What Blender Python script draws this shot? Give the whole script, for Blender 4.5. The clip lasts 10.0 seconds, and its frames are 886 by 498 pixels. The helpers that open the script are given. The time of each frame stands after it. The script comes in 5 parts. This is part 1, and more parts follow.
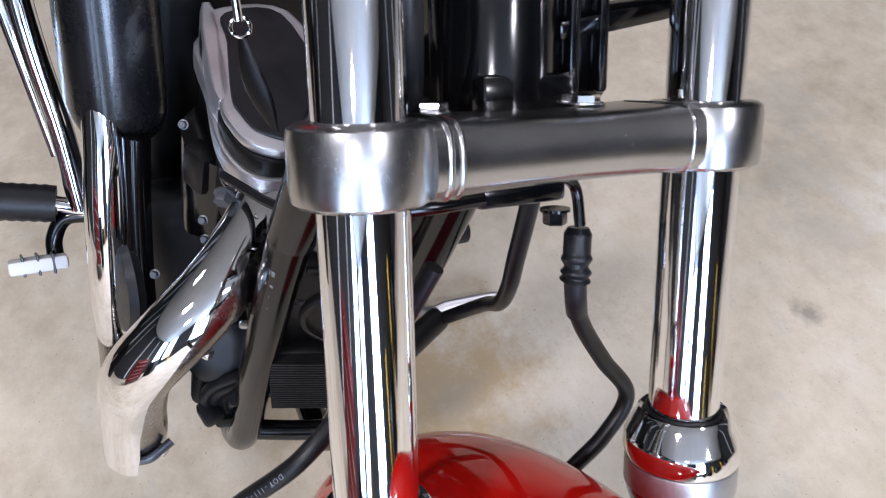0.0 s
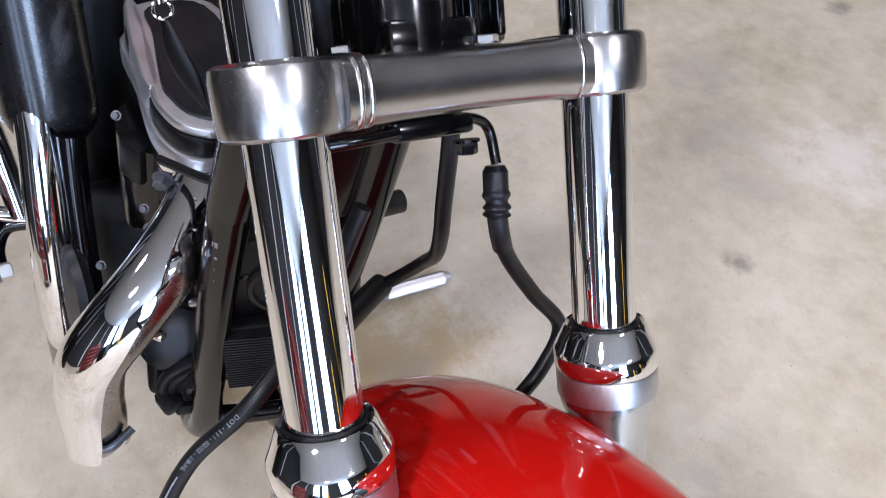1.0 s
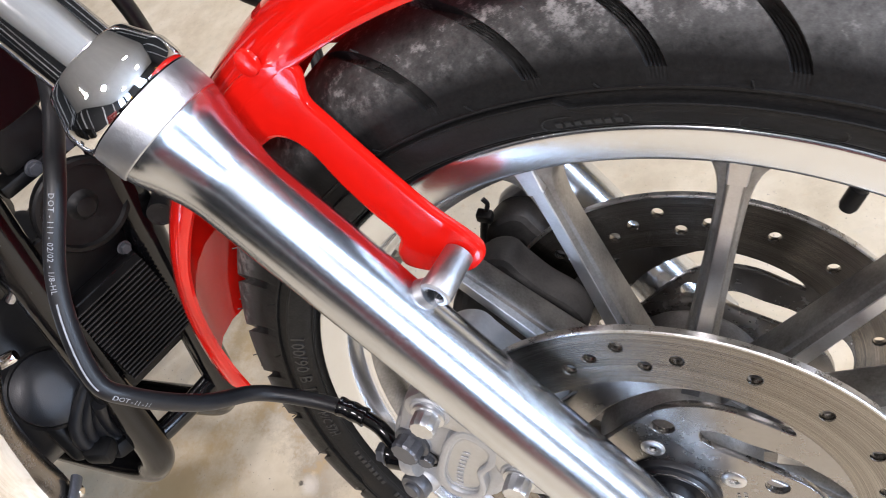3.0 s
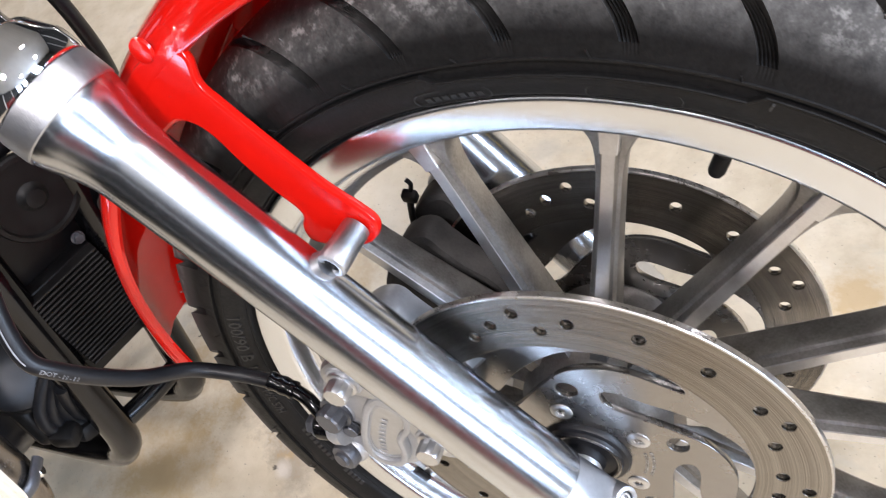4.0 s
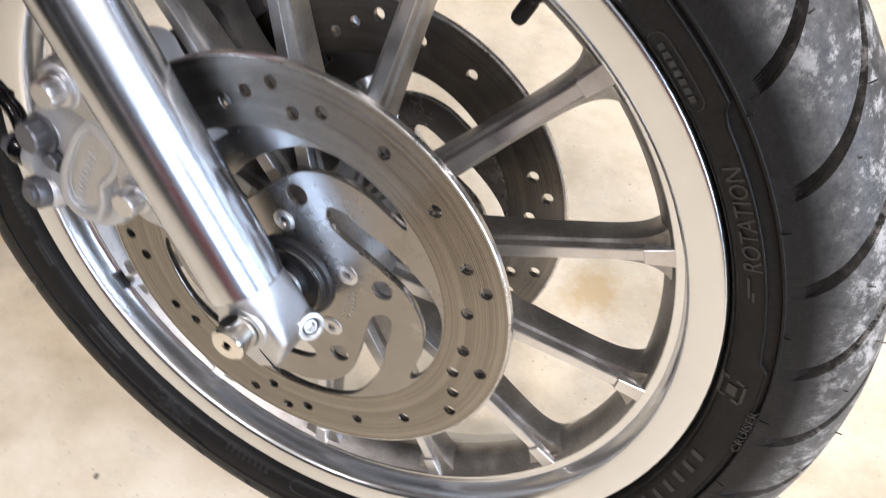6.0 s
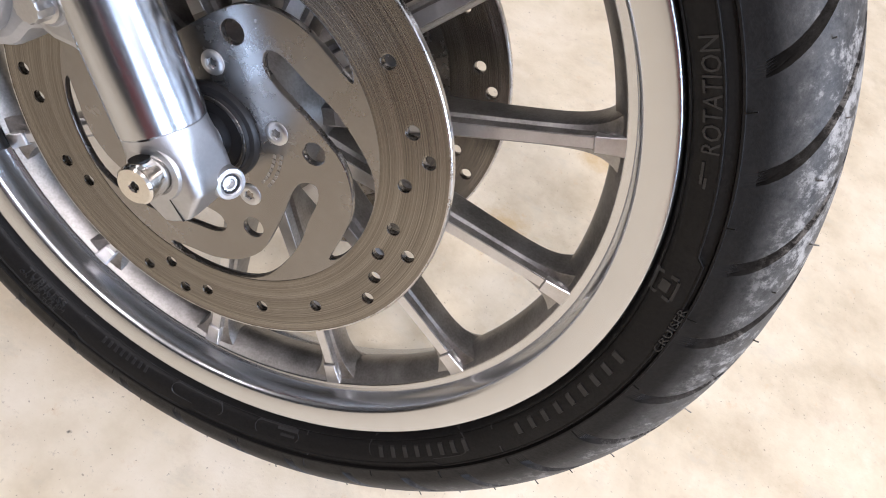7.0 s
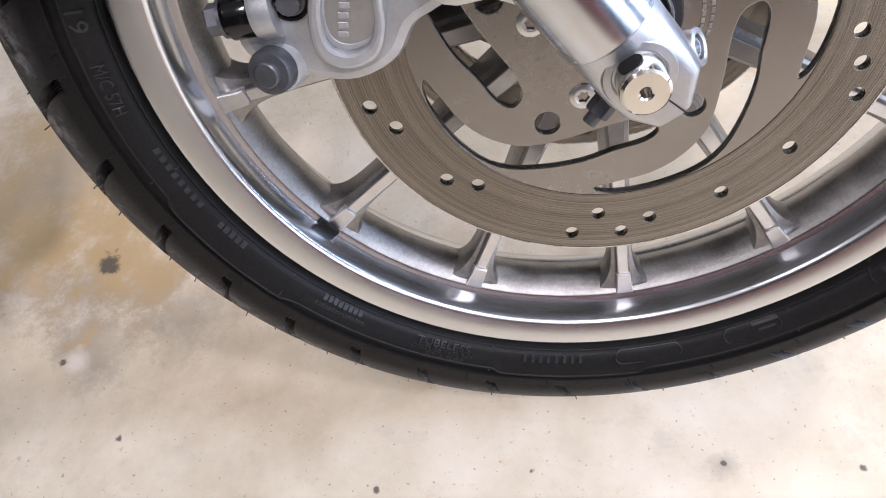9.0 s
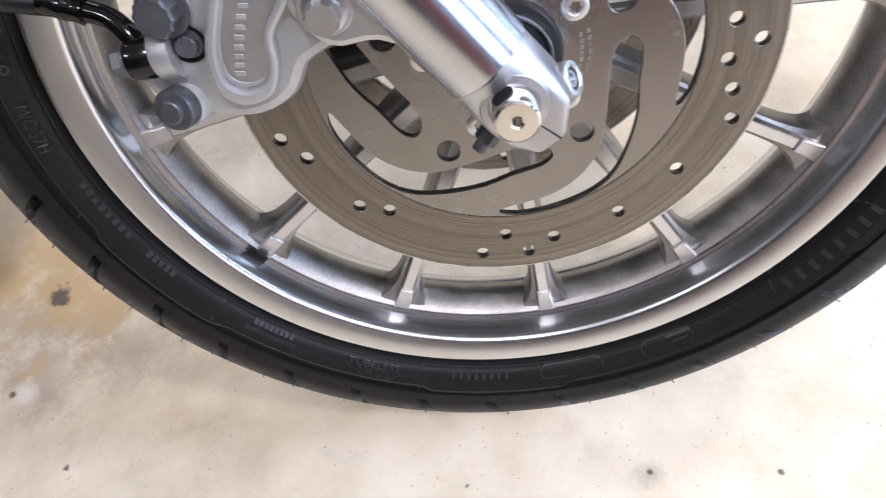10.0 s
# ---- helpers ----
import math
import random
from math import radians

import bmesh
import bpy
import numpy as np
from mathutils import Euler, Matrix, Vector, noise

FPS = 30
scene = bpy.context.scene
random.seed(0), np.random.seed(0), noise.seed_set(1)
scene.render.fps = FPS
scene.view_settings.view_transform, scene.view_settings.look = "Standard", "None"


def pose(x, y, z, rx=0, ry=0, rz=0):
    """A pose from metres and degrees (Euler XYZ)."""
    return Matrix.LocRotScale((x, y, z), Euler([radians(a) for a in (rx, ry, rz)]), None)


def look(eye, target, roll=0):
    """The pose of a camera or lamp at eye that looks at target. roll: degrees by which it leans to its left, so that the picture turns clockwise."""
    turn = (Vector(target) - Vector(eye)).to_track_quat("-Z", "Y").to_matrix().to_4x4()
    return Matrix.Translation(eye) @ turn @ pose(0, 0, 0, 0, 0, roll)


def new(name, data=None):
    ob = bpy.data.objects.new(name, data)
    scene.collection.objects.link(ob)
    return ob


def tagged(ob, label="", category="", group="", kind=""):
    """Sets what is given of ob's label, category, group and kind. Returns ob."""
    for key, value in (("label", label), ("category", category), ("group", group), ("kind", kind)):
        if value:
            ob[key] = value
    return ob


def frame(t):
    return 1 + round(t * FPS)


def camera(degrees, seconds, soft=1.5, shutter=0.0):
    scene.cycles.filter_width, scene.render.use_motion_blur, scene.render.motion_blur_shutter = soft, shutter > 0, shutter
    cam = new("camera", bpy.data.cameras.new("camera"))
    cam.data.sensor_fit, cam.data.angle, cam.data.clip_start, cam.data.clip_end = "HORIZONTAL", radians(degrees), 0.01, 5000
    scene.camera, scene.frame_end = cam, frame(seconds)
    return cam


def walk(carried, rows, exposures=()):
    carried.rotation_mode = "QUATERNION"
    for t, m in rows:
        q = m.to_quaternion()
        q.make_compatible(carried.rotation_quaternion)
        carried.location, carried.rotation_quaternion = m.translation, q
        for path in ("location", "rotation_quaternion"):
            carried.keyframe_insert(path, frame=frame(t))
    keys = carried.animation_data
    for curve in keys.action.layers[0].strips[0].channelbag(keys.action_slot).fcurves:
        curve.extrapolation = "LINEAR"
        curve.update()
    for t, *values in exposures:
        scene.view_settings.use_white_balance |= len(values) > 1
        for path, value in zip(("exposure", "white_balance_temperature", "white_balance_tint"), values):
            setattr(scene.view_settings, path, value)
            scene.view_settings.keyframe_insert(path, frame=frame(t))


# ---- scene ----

# ---------------------------------------------------------------- camera
LENS = 61.59
PATH = [
    (0, -0.102, -0.0102, 1.0134, 38.5, 0.86, 66.31),
    (0.5, -0.06, -0.0061, 1.0182, 38.91, 0.47, 64.74),
    (1, -0.0501, -0.0191, 1.0144, 38.81, 1.38, 60.04),
    (1.5, -0.0337, -0.0962, 0.9428, 38.99, 3.52, 48.75),
    (2, -0.03, -0.1603, 0.8832, 36.99, 9.86, 31.64),
    (2.5, 0.0296, -0.1832, 0.8483, 35.83, 16.99, 19.85),
    (2.7, 0.0482, -0.1859, 0.8395, 35.16, 19.17, 17.15),
    (3.8, 0.1312, -0.1856, 0.8293, 34.56, 23.48, 15.09),
    (4, 0.1387, -0.1915, 0.8211, 34.18, 22.73, 14.97),
    (4.5, 0.156, -0.2085, 0.8020, 33.93, 20.32, 15.46),
    (5, 0.1591, -0.2205, 0.7918, 34.02, 15.58, 17.21),
    (5.5, 0.1613, -0.2304, 0.7929, 34.33, 8.23, 20.6),
    (6, 0.179, -0.2498, 0.7447, 34.01, -2.23, 25.25),
    (6.2, 0.1799, -0.2604, 0.7224, 32.97, -6.54, 27.46),
    (7.3, 0.1643, -0.299, 0.6852, 32.8, -13.6, 25.4),
    (7.5, 0.1459, -0.3023, 0.6911, 33.07, -11.52, 22.37),
    (8, 0.0441, -0.3348, 0.6494, 34.03, -3.74, 12.62),
    (8.5, -0.0397, -0.3288, 0.6018, 32.82, 4.08, 3.39),
    (9, -0.0542, -0.3397, 0.5963, 32.11, 9.12, -1.83),
    (9.5, -0.0468, -0.3351, 0.6070, 32.42, 10.29, -3.43),
    (10, -0.0106, -0.3569, 0.6080, 33.85, 8.86, -3.76),
]

EXPOSURES = [(0.0, 0.76, 5850, 22), (1.5, 0.70, 5850, 22), (1.8, 1.02, 6300, 20), (2.1, 1.20, 6300, 20), (6.0, 1.14, 6500, 20), (7.3, 0.82, 6300, 23), (8.5, 0.95, 6200, 24), (10.0, 1.12, 6050, 23)]
cam = camera(LENS, 10.0, soft=1.0, shutter=0.28)
walk(cam, [(t, pose(x, y, z, rx, ry, rz)) for t, x, y, z, rx, ry, rz in PATH], EXPOSURES)

# ---------------------------------------------------------------- world and light
world = bpy.data.worlds.new("world")
scene.world = world
world.use_nodes = True
wt = world.node_tree
sky = wt.nodes.new("ShaderNodeTexSky")
sky.sky_type, sky.sun_disc = "NISHITA", False
sky.sun_elevation, sky.sun_rotation = radians(50), radians(150)
wt.links.new(sky.outputs[0], wt.nodes["Background"].inputs[0])
wt.nodes["Background"].inputs[1].default_value = 0.12


def area(name, m, sx, sy, watts, colour):
    d = bpy.data.lights.new(name, "AREA")
    d.shape, d.size, d.size_y, d.energy, d.color = "RECTANGLE", sx, sy, watts, colour
    ob = new(name, d)
    ob.matrix_world = m
    return ob


# daylight through the tall windows ahead of the bike, and rows of small ceiling lamps
DAYLIGHT = 75
WINDOWS = [(-3.25, 1.1), (-0.15, 1.4)]
SIDE_WINDOW = (3.8, 1.2)
for wy, ww in WINDOWS:
    area("window_daylight", look((4.98, wy, 1.85), (0, wy, 1.75)), ww, 2.4, DAYLIGHT * ww * (1.3 if wy > -1 else 0.5), (0.62, 0.81, 1.0))
area("window_daylight", look((SIDE_WINDOW[0], -3.98, 1.85), (SIDE_WINDOW[0], 0, 1.75)), SIDE_WINDOW[1], 2.4, 0.45 * DAYLIGHT * SIDE_WINDOW[1], (0.62, 0.81, 1.0))
LAMPS = [(x, y) for x in (-1.6, 0.5, 2.6) for y in (-1.5, 1.3)]
WATTS = dict(zip(LAMPS, (5, 4, 16, 4, 21, 19)))
for lx, ly in LAMPS:
    for dx in (-0.09, 0.09):
        area("lamp_tube", look((lx + dx, ly, 3.10), (lx + dx, ly + 0.001, 0)), 0.10, 0.42, WATTS[lx, ly], (1.0, 0.97, 0.92))


# ---------------------------------------------------------------- materials
def nodes_of(name, rough=0.5, metal=0.0, coat=0.0):
    m = bpy.data.materials.new(name)
    m.use_nodes = True
    n = m.node_tree.nodes
    b = n["Principled BSDF"]
    b.inputs["Roughness"].default_value = rough
    b.inputs["Metallic"].default_value = metal
    b.inputs["Coat Weight"].default_value = coat
    b.inputs["Coat Roughness"].default_value = 0.04
    return m, n, m.node_tree.links, b


def noise_node(n, l, scale, detail=6.0, rough=0.6, vec=None, stretch=None):
    t = n.new("ShaderNodeTexNoise")
    t.inputs["Scale"].default_value, t.inputs["Detail"].default_value, t.inputs["Roughness"].default_value = scale, detail, rough
    if vec is None:
        c = n.new("ShaderNodeTexCoord")
        vec = c.outputs["Object"]
    if stretch:
        mp = n.new("ShaderNodeMapping")
        mp.inputs["Scale"].default_value = stretch
        l.new(vec, mp.inputs["Vector"])
        vec = mp.outputs["Vector"]
    l.new(vec, t.inputs["Vector"])
    return t.outputs["Fac"]


def ramp(n, l, fac, stops):
    r = n.new("ShaderNodeValToRGB")
    e = r.color_ramp.elements
    while len(e) < len(stops):
        e.new(0.5)
    for k, (p, c) in zip(e, stops):
        k.position, k.color = p, (*c, 1)
    l.new(fac, r.inputs["Fac"])
    return r.outputs["Color"]


def fmap(n, l, fac, a, b, lo, hi):
    r = n.new("ShaderNodeMapRange")
    for k, v in zip(("From Min", "From Max", "To Min", "To Max"), (a, b, lo, hi)):
        r.inputs[k].default_value = v
    l.new(fac, r.inputs["Value"])
    return r.outputs["Result"]


def bump(n, l, b, height, strength, dist):
    k = n.new("ShaderNodeBump")
    k.inputs["Strength"].default_value, k.inputs["Distance"].default_value = strength, dist
    l.new(height, k.inputs["Height"])
    l.new(k.outputs["Normal"], b.inputs["Normal"])


def mixc(n, l, fac, a, b):
    k = n.new("ShaderNodeMix")
    k.data_type = "RGBA"
    for s_, v in ((0, fac), (6, a), (7, b)):
        if isinstance(v, (tuple, float)):
            k.inputs[s_].default_value = (*v, 1) if isinstance(v, tuple) else v
        else:
            l.new(v, k.inputs[s_])
    return k.outputs[2]


def calc(n, l, op, a, b=None):
    k = n.new("ShaderNodeMath")
    k.operation = op
    for i, v in enumerate((a, b)):
        if v is None:
            continue
        if isinstance(v, (int, float)):
            k.inputs[i].default_value = v
        else:
            l.new(v, k.inputs[i])
    return k.outputs[0]


def worn(name, c1, c2, rough, metal, scale=30.0, coat=0.0, spread=0.12, grain=0.0, grain_scale=900.0, stretch=None):
    """A surface whose colour and gloss drift at two scales, with a fine relief."""
    m, n, l, b = nodes_of(name, rough, metal, coat)
    big = noise_node(n, l, scale, 5.0)
    fine = noise_node(n, l, scale * 12, 3.0, stretch=stretch)
    mixed = calc(n, l, "ADD", calc(n, l, "MULTIPLY", big, 0.65), calc(n, l, "MULTIPLY", fine, 0.35))
    l.new(ramp(n, l, mixed, [(0.32, c1), (0.68, c2)]), b.inputs["Base Color"])
    l.new(fmap(n, l, mixed, 0.3, 0.7, max(0.02, rough - spread), min(1.0, rough + spread)), b.inputs["Roughness"])
    if grain:
        bump(n, l, b, noise_node(n, l, grain_scale, 2.0, stretch=stretch), grain, 0.001)
    return m


CHROME = worn("chrome", (0.80, 0.80, 0.82), (0.88, 0.88, 0.89), 0.045, 1.0, 20, spread=0.02)
POLISHED = worn("polished_aluminium", (0.51, 0.535, 0.57), (0.58, 0.605, 0.64), 0.215, 1.0, 14, spread=0.012)
SATIN_ALU = worn("satin_aluminium", (0.44, 0.455, 0.48), (0.56, 0.575, 0.60), 0.40, 1.0, 30, spread=0.08, grain=0.12, grain_scale=1100)
RIM_MIRROR = worn("mirror_polished_rim", (0.66, 0.68, 0.71), (0.74, 0.76, 0.79), 0.24, 1.0, 30, spread=0.03)
RIM_METAL = worn("machined_rim", (0.62, 0.64, 0.665), (0.68, 0.70, 0.725), 0.23, 1.0, 8, spread=0.015)
CLAMP_METAL = worn("brushed_clamp", (0.40, 0.395, 0.39), (0.49, 0.485, 0.48), 0.25, 1.0, 30, spread=0.03, grain=0.03, grain_scale=400)
BLUED = worn("dulled_chrome", (0.30, 0.28, 0.26), (0.42, 0.39, 0.37), 0.24, 1.0, 40, spread=0.10)
BUFFED = worn("buffed_aluminium", (0.66, 0.66, 0.68), (0.78, 0.78, 0.80), 0.42, 1.0, 40, spread=0.06, grain=0.05)
CAST = worn("cast_aluminium", (0.20, 0.193, 0.185), (0.44, 0.43, 0.42), 0.40, 1.0, 45, spread=0.1, grain=0.22, grain_scale=1500)
RIDGE = worn("linished_spoke", (0.58, 0.58, 0.59), (0.74, 0.74, 0.75), 0.37, 1.0, 60, spread=0.08, grain=0.10, grain_scale=1100)
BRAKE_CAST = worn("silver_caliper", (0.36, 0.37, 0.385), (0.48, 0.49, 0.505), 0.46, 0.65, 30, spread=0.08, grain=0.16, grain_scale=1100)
# far caliper: darker copy of the silver, its shade put into the colour
SHADED_CAST = worn("shaded_grey_caliper", (0.018, 0.018, 0.019), (0.060, 0.058, 0.056), 0.62, 0.2, 45, spread=0.1, grain=0.25, grain_scale=900)
STEEL = worn("disc_steel", (0.25, 0.24, 0.23), (0.31, 0.30, 0.29), 0.27, 1.0, 12, spread=0.02)
EDGE = worn("worn_steel_edge", (0.40, 0.39, 0.38), (0.72, 0.71, 0.70), 0.30, 1.0, 90, spread=0.1, grain=0.15, grain_scale=300)
ZINC = worn("zinc_bolt", (0.50, 0.51, 0.53), (0.66, 0.67, 0.68), 0.36, 1.0, 60, spread=0.08, grain=0.06)
NICKEL = worn("nickel_axle", (0.62, 0.60, 0.56), (0.73, 0.71, 0.67), 0.16, 1.0, 40, spread=0.06)
BLACK = worn("black_paint", (0.0015, 0.0015, 0.0018), (0.003, 0.003, 0.0036), 0.14, 0.0, 22, spread=0.04)
GLOSS_BLACK = worn("gloss_black_cover", (0.004, 0.004, 0.005), (0.007, 0.007, 0.008), 0.28, 0.0, 18, spread=0.05, coat=0.25)
SATIN = worn("satin_black", (0.0015, 0.0015, 0.0018), (0.004, 0.004, 0.0045), 0.40, 0.0, 30, spread=0.08, grain=0.08)
PLASTIC = worn("black_plastic", (0.003, 0.003, 0.0033), (0.007, 0.0067, 0.0067), 0.48, 0.0, 50, spread=0.15, grain=0.15)
RUBBER = worn("hose_rubber", (0.005, 0.005, 0.006), (0.011, 0.0112, 0.0125), 0.40, 0.0, 40, spread=0.1, grain=0.06, grain_scale=1500)
INK = worn("white_print", (0.12, 0.125, 0.135), (0.30, 0.31, 0.33), 0.6, 0.0, 300)
GUNMETAL = worn("dark_cap", (0.07, 0.075, 0.085), (0.13, 0.135, 0.15), 0.4, 0.6, 60, spread=0.1)
for mt, level in ((BLACK, 0.42), (SATIN, 0.30), (PLASTIC, 0.25), (RUBBER, 0.34)):
    mt.node_tree.nodes["Principled BSDF"].inputs["Specular IOR Level"].default_value = level
RED = worn("red_paint", (0.59, 0.007, 0.003), (0.66, 0.010, 0.004), 0.5, 0.0, 9, coat=1.0, spread=0.05)
RED.node_tree.nodes["Principled BSDF"].inputs["Specular IOR Level"].default_value = 0.0
# inside of the fender: dust, with its shade darkened into the red
UNDERSIDE = worn("dusty_shaded_underside", (0.085, 0.010, 0.008), (0.20, 0.030, 0.022), 0.75, 0.0, 22, spread=0.1, grain=0.15, grain_scale=700)
GREY_PAINT = worn("grey_engine", (0.005, 0.0055, 0.007), (0.014, 0.015, 0.018), 0.4, 0.2, 25, spread=0.12, grain=0.15)
WALL = worn("painted_wall", (0.012, 0.012, 0.012), (0.022, 0.022, 0.022), 0.85, 0.0, 2.0, grain=0.1, grain_scale=150)
TRIM = worn("pale_trim", (0.55, 0.55, 0.54), (0.66, 0.66, 0.65), 0.6, 0.0, 6.0)
CEIL = worn("ceiling_paint", (0.42, 0.42, 0.41), (0.50, 0.50, 0.49), 0.9, 0.0, 2.0)


def friction_steel():
    m, n, l, b = nodes_of("worn_friction_steel", 0.34, 1.0)
    c = n.new("ShaderNodeTexCoord")
    sx = n.new("ShaderNodeSeparateXYZ")
    l.new(c.outputs["Object"], sx.inputs[0])
    r2 = calc(n, l, "ADD", calc(n, l, "MULTIPLY", sx.outputs[0], sx.outputs[0]), calc(n, l, "MULTIPLY", sx.outputs[2], sx.outputs[2]))
    rad = calc(n, l, "SQRT", r2)
    cb = n.new("ShaderNodeCombineXYZ")
    l.new(rad, cb.inputs[0])
    rings = noise_node(n, l, 1500, 4.0, 0.75, cb.outputs[0])
    wide = noise_node(n, l, 160, 3.0, 0.6, cb.outputs[0])
    patch = noise_node(n, l, 30, 4.0)
    f = calc(n, l, "ADD", calc(n, l, "MULTIPLY", rings, 0.68), calc(n, l, "ADD", calc(n, l, "MULTIPLY", wide, 0.27), calc(n, l, "MULTIPLY", patch, 0.05)))
    l.new(ramp(n, l, f, [(0.38, (0.085, 0.076, 0.066)), (0.5, (0.21, 0.195, 0.173)), (0.62, (0.36, 0.335, 0.305))]), b.inputs["Base Color"])
    l.new(fmap(n, l, f, 0.35, 0.65, 0.17, 0.27), b.inputs["Roughness"])
    bump(n, l, b, rings, 0.45, 0.0007)
    return m


def tyre_rubber():
    m, n, l, b = nodes_of("tyre_rubber", 0.55)
    b.inputs["Specular IOR Level"].default_value = 0.18
    c = n.new("ShaderNodeTexCoord")
    sx = n.new("ShaderNodeSeparateXYZ")
    l.new(c.outputs["Object"], sx.inputs[0])
    rad = calc(n, l, "SQRT", calc(n, l, "ADD", calc(n, l, "MULTIPLY", sx.outputs[0], sx.outputs[0]), calc(n, l, "MULTIPLY", sx.outputs[2], sx.outputs[2])))
    tread = fmap(n, l, rad, 0.296, 0.312, 0.0, 1.0)
    crown = fmap(n, l, rad, 0.303, 0.322, 0.0, 1.0)
    big, mid, fine = noise_node(n, l, 26, 6.0, 0.7), noise_node(n, l, 130, 7.0, 0.8), noise_node(n, l, 500, 3.0)
    spots = fmap(n, l, calc(n, l, "ADD", calc(n, l, "MULTIPLY", big, 0.5), calc(n, l, "MULTIPLY", mid, 0.5)), 0.515, 0.58, 0.0, 0.6)
    # grey over the tread: dust, plus the windows' sheen painted as colour
    dust_sheen = calc(n, l, "MULTIPLY", tread, fmap(n, l, mid, 0.35, 0.65, 0.10, 0.44))
    base = ramp(n, l, fine, [(0.3, (0.0045, 0.0043, 0.0042)), (0.7, (0.0095, 0.0091, 0.0088))])
    dusty = mixc(n, l, dust_sheen, base, (0.20, 0.195, 0.185))
    l.new(mixc(n, l, calc(n, l, "MULTIPLY", spots, crown), dusty, (0.42, 0.41, 0.39)), b.inputs["Base Color"])
    l.new(fmap(n, l, mid, 0.3, 0.7, 0.42, 0.62), b.inputs["Roughness"])
    bump(n, l, b, fine, 0.22, 0.0008)
    return m


# dark blots on the floor: place and size
STAINS = [(-0.489, 0.071, 0.014), (-0.509, -0.038, 0.006), (-0.074, -0.175, 0.003), (0.073, -0.18, 0.0025), (0.171, -0.191, 0.003), (-0.2, -0.18, 0.003),
          (-0.435, -0.119, 0.004)]


# wide soft marks: place, size, kind (grey smudge, tan, pale, dark)
# the big tan ones beside the tyre hold a stain and painted shadow
PATCHES = [(-0.506, 0.040, 0.060, 0), (-0.444, 0.038, 0.045, 0), (-0.469, -0.010, 0.050, 0), (-0.401, 0.006, 0.045, 0), (-0.570, 0.055, 0.050, 0), (-0.610, 0.190, 0.150, 1), (-0.520, 0.120, 0.090, 1), (-0.450, 0.070, 0.070, 1),
           (-0.497, -0.040, 0.011, 2), (-0.600, 0.930, 0.085, 4), (-0.750, 0.990, 0.100, 4), (-0.910, 1.090, 0.100, 4), (-0.480, 0.784, 0.024, 3), (-0.917, 1.520, 0.030, 3), (-0.223, 0.473, 0.026, 4),
           (-0.560, 1.120, 0.110, 2), (0.237, 0.435, 0.026, 1), (0.180, 0.250, 0.035, 1), (-0.700, -0.060, 0.080, 1), (-0.573, 0.194, 0.050, 4), (0.072, -0.180, 0.012, 0)]


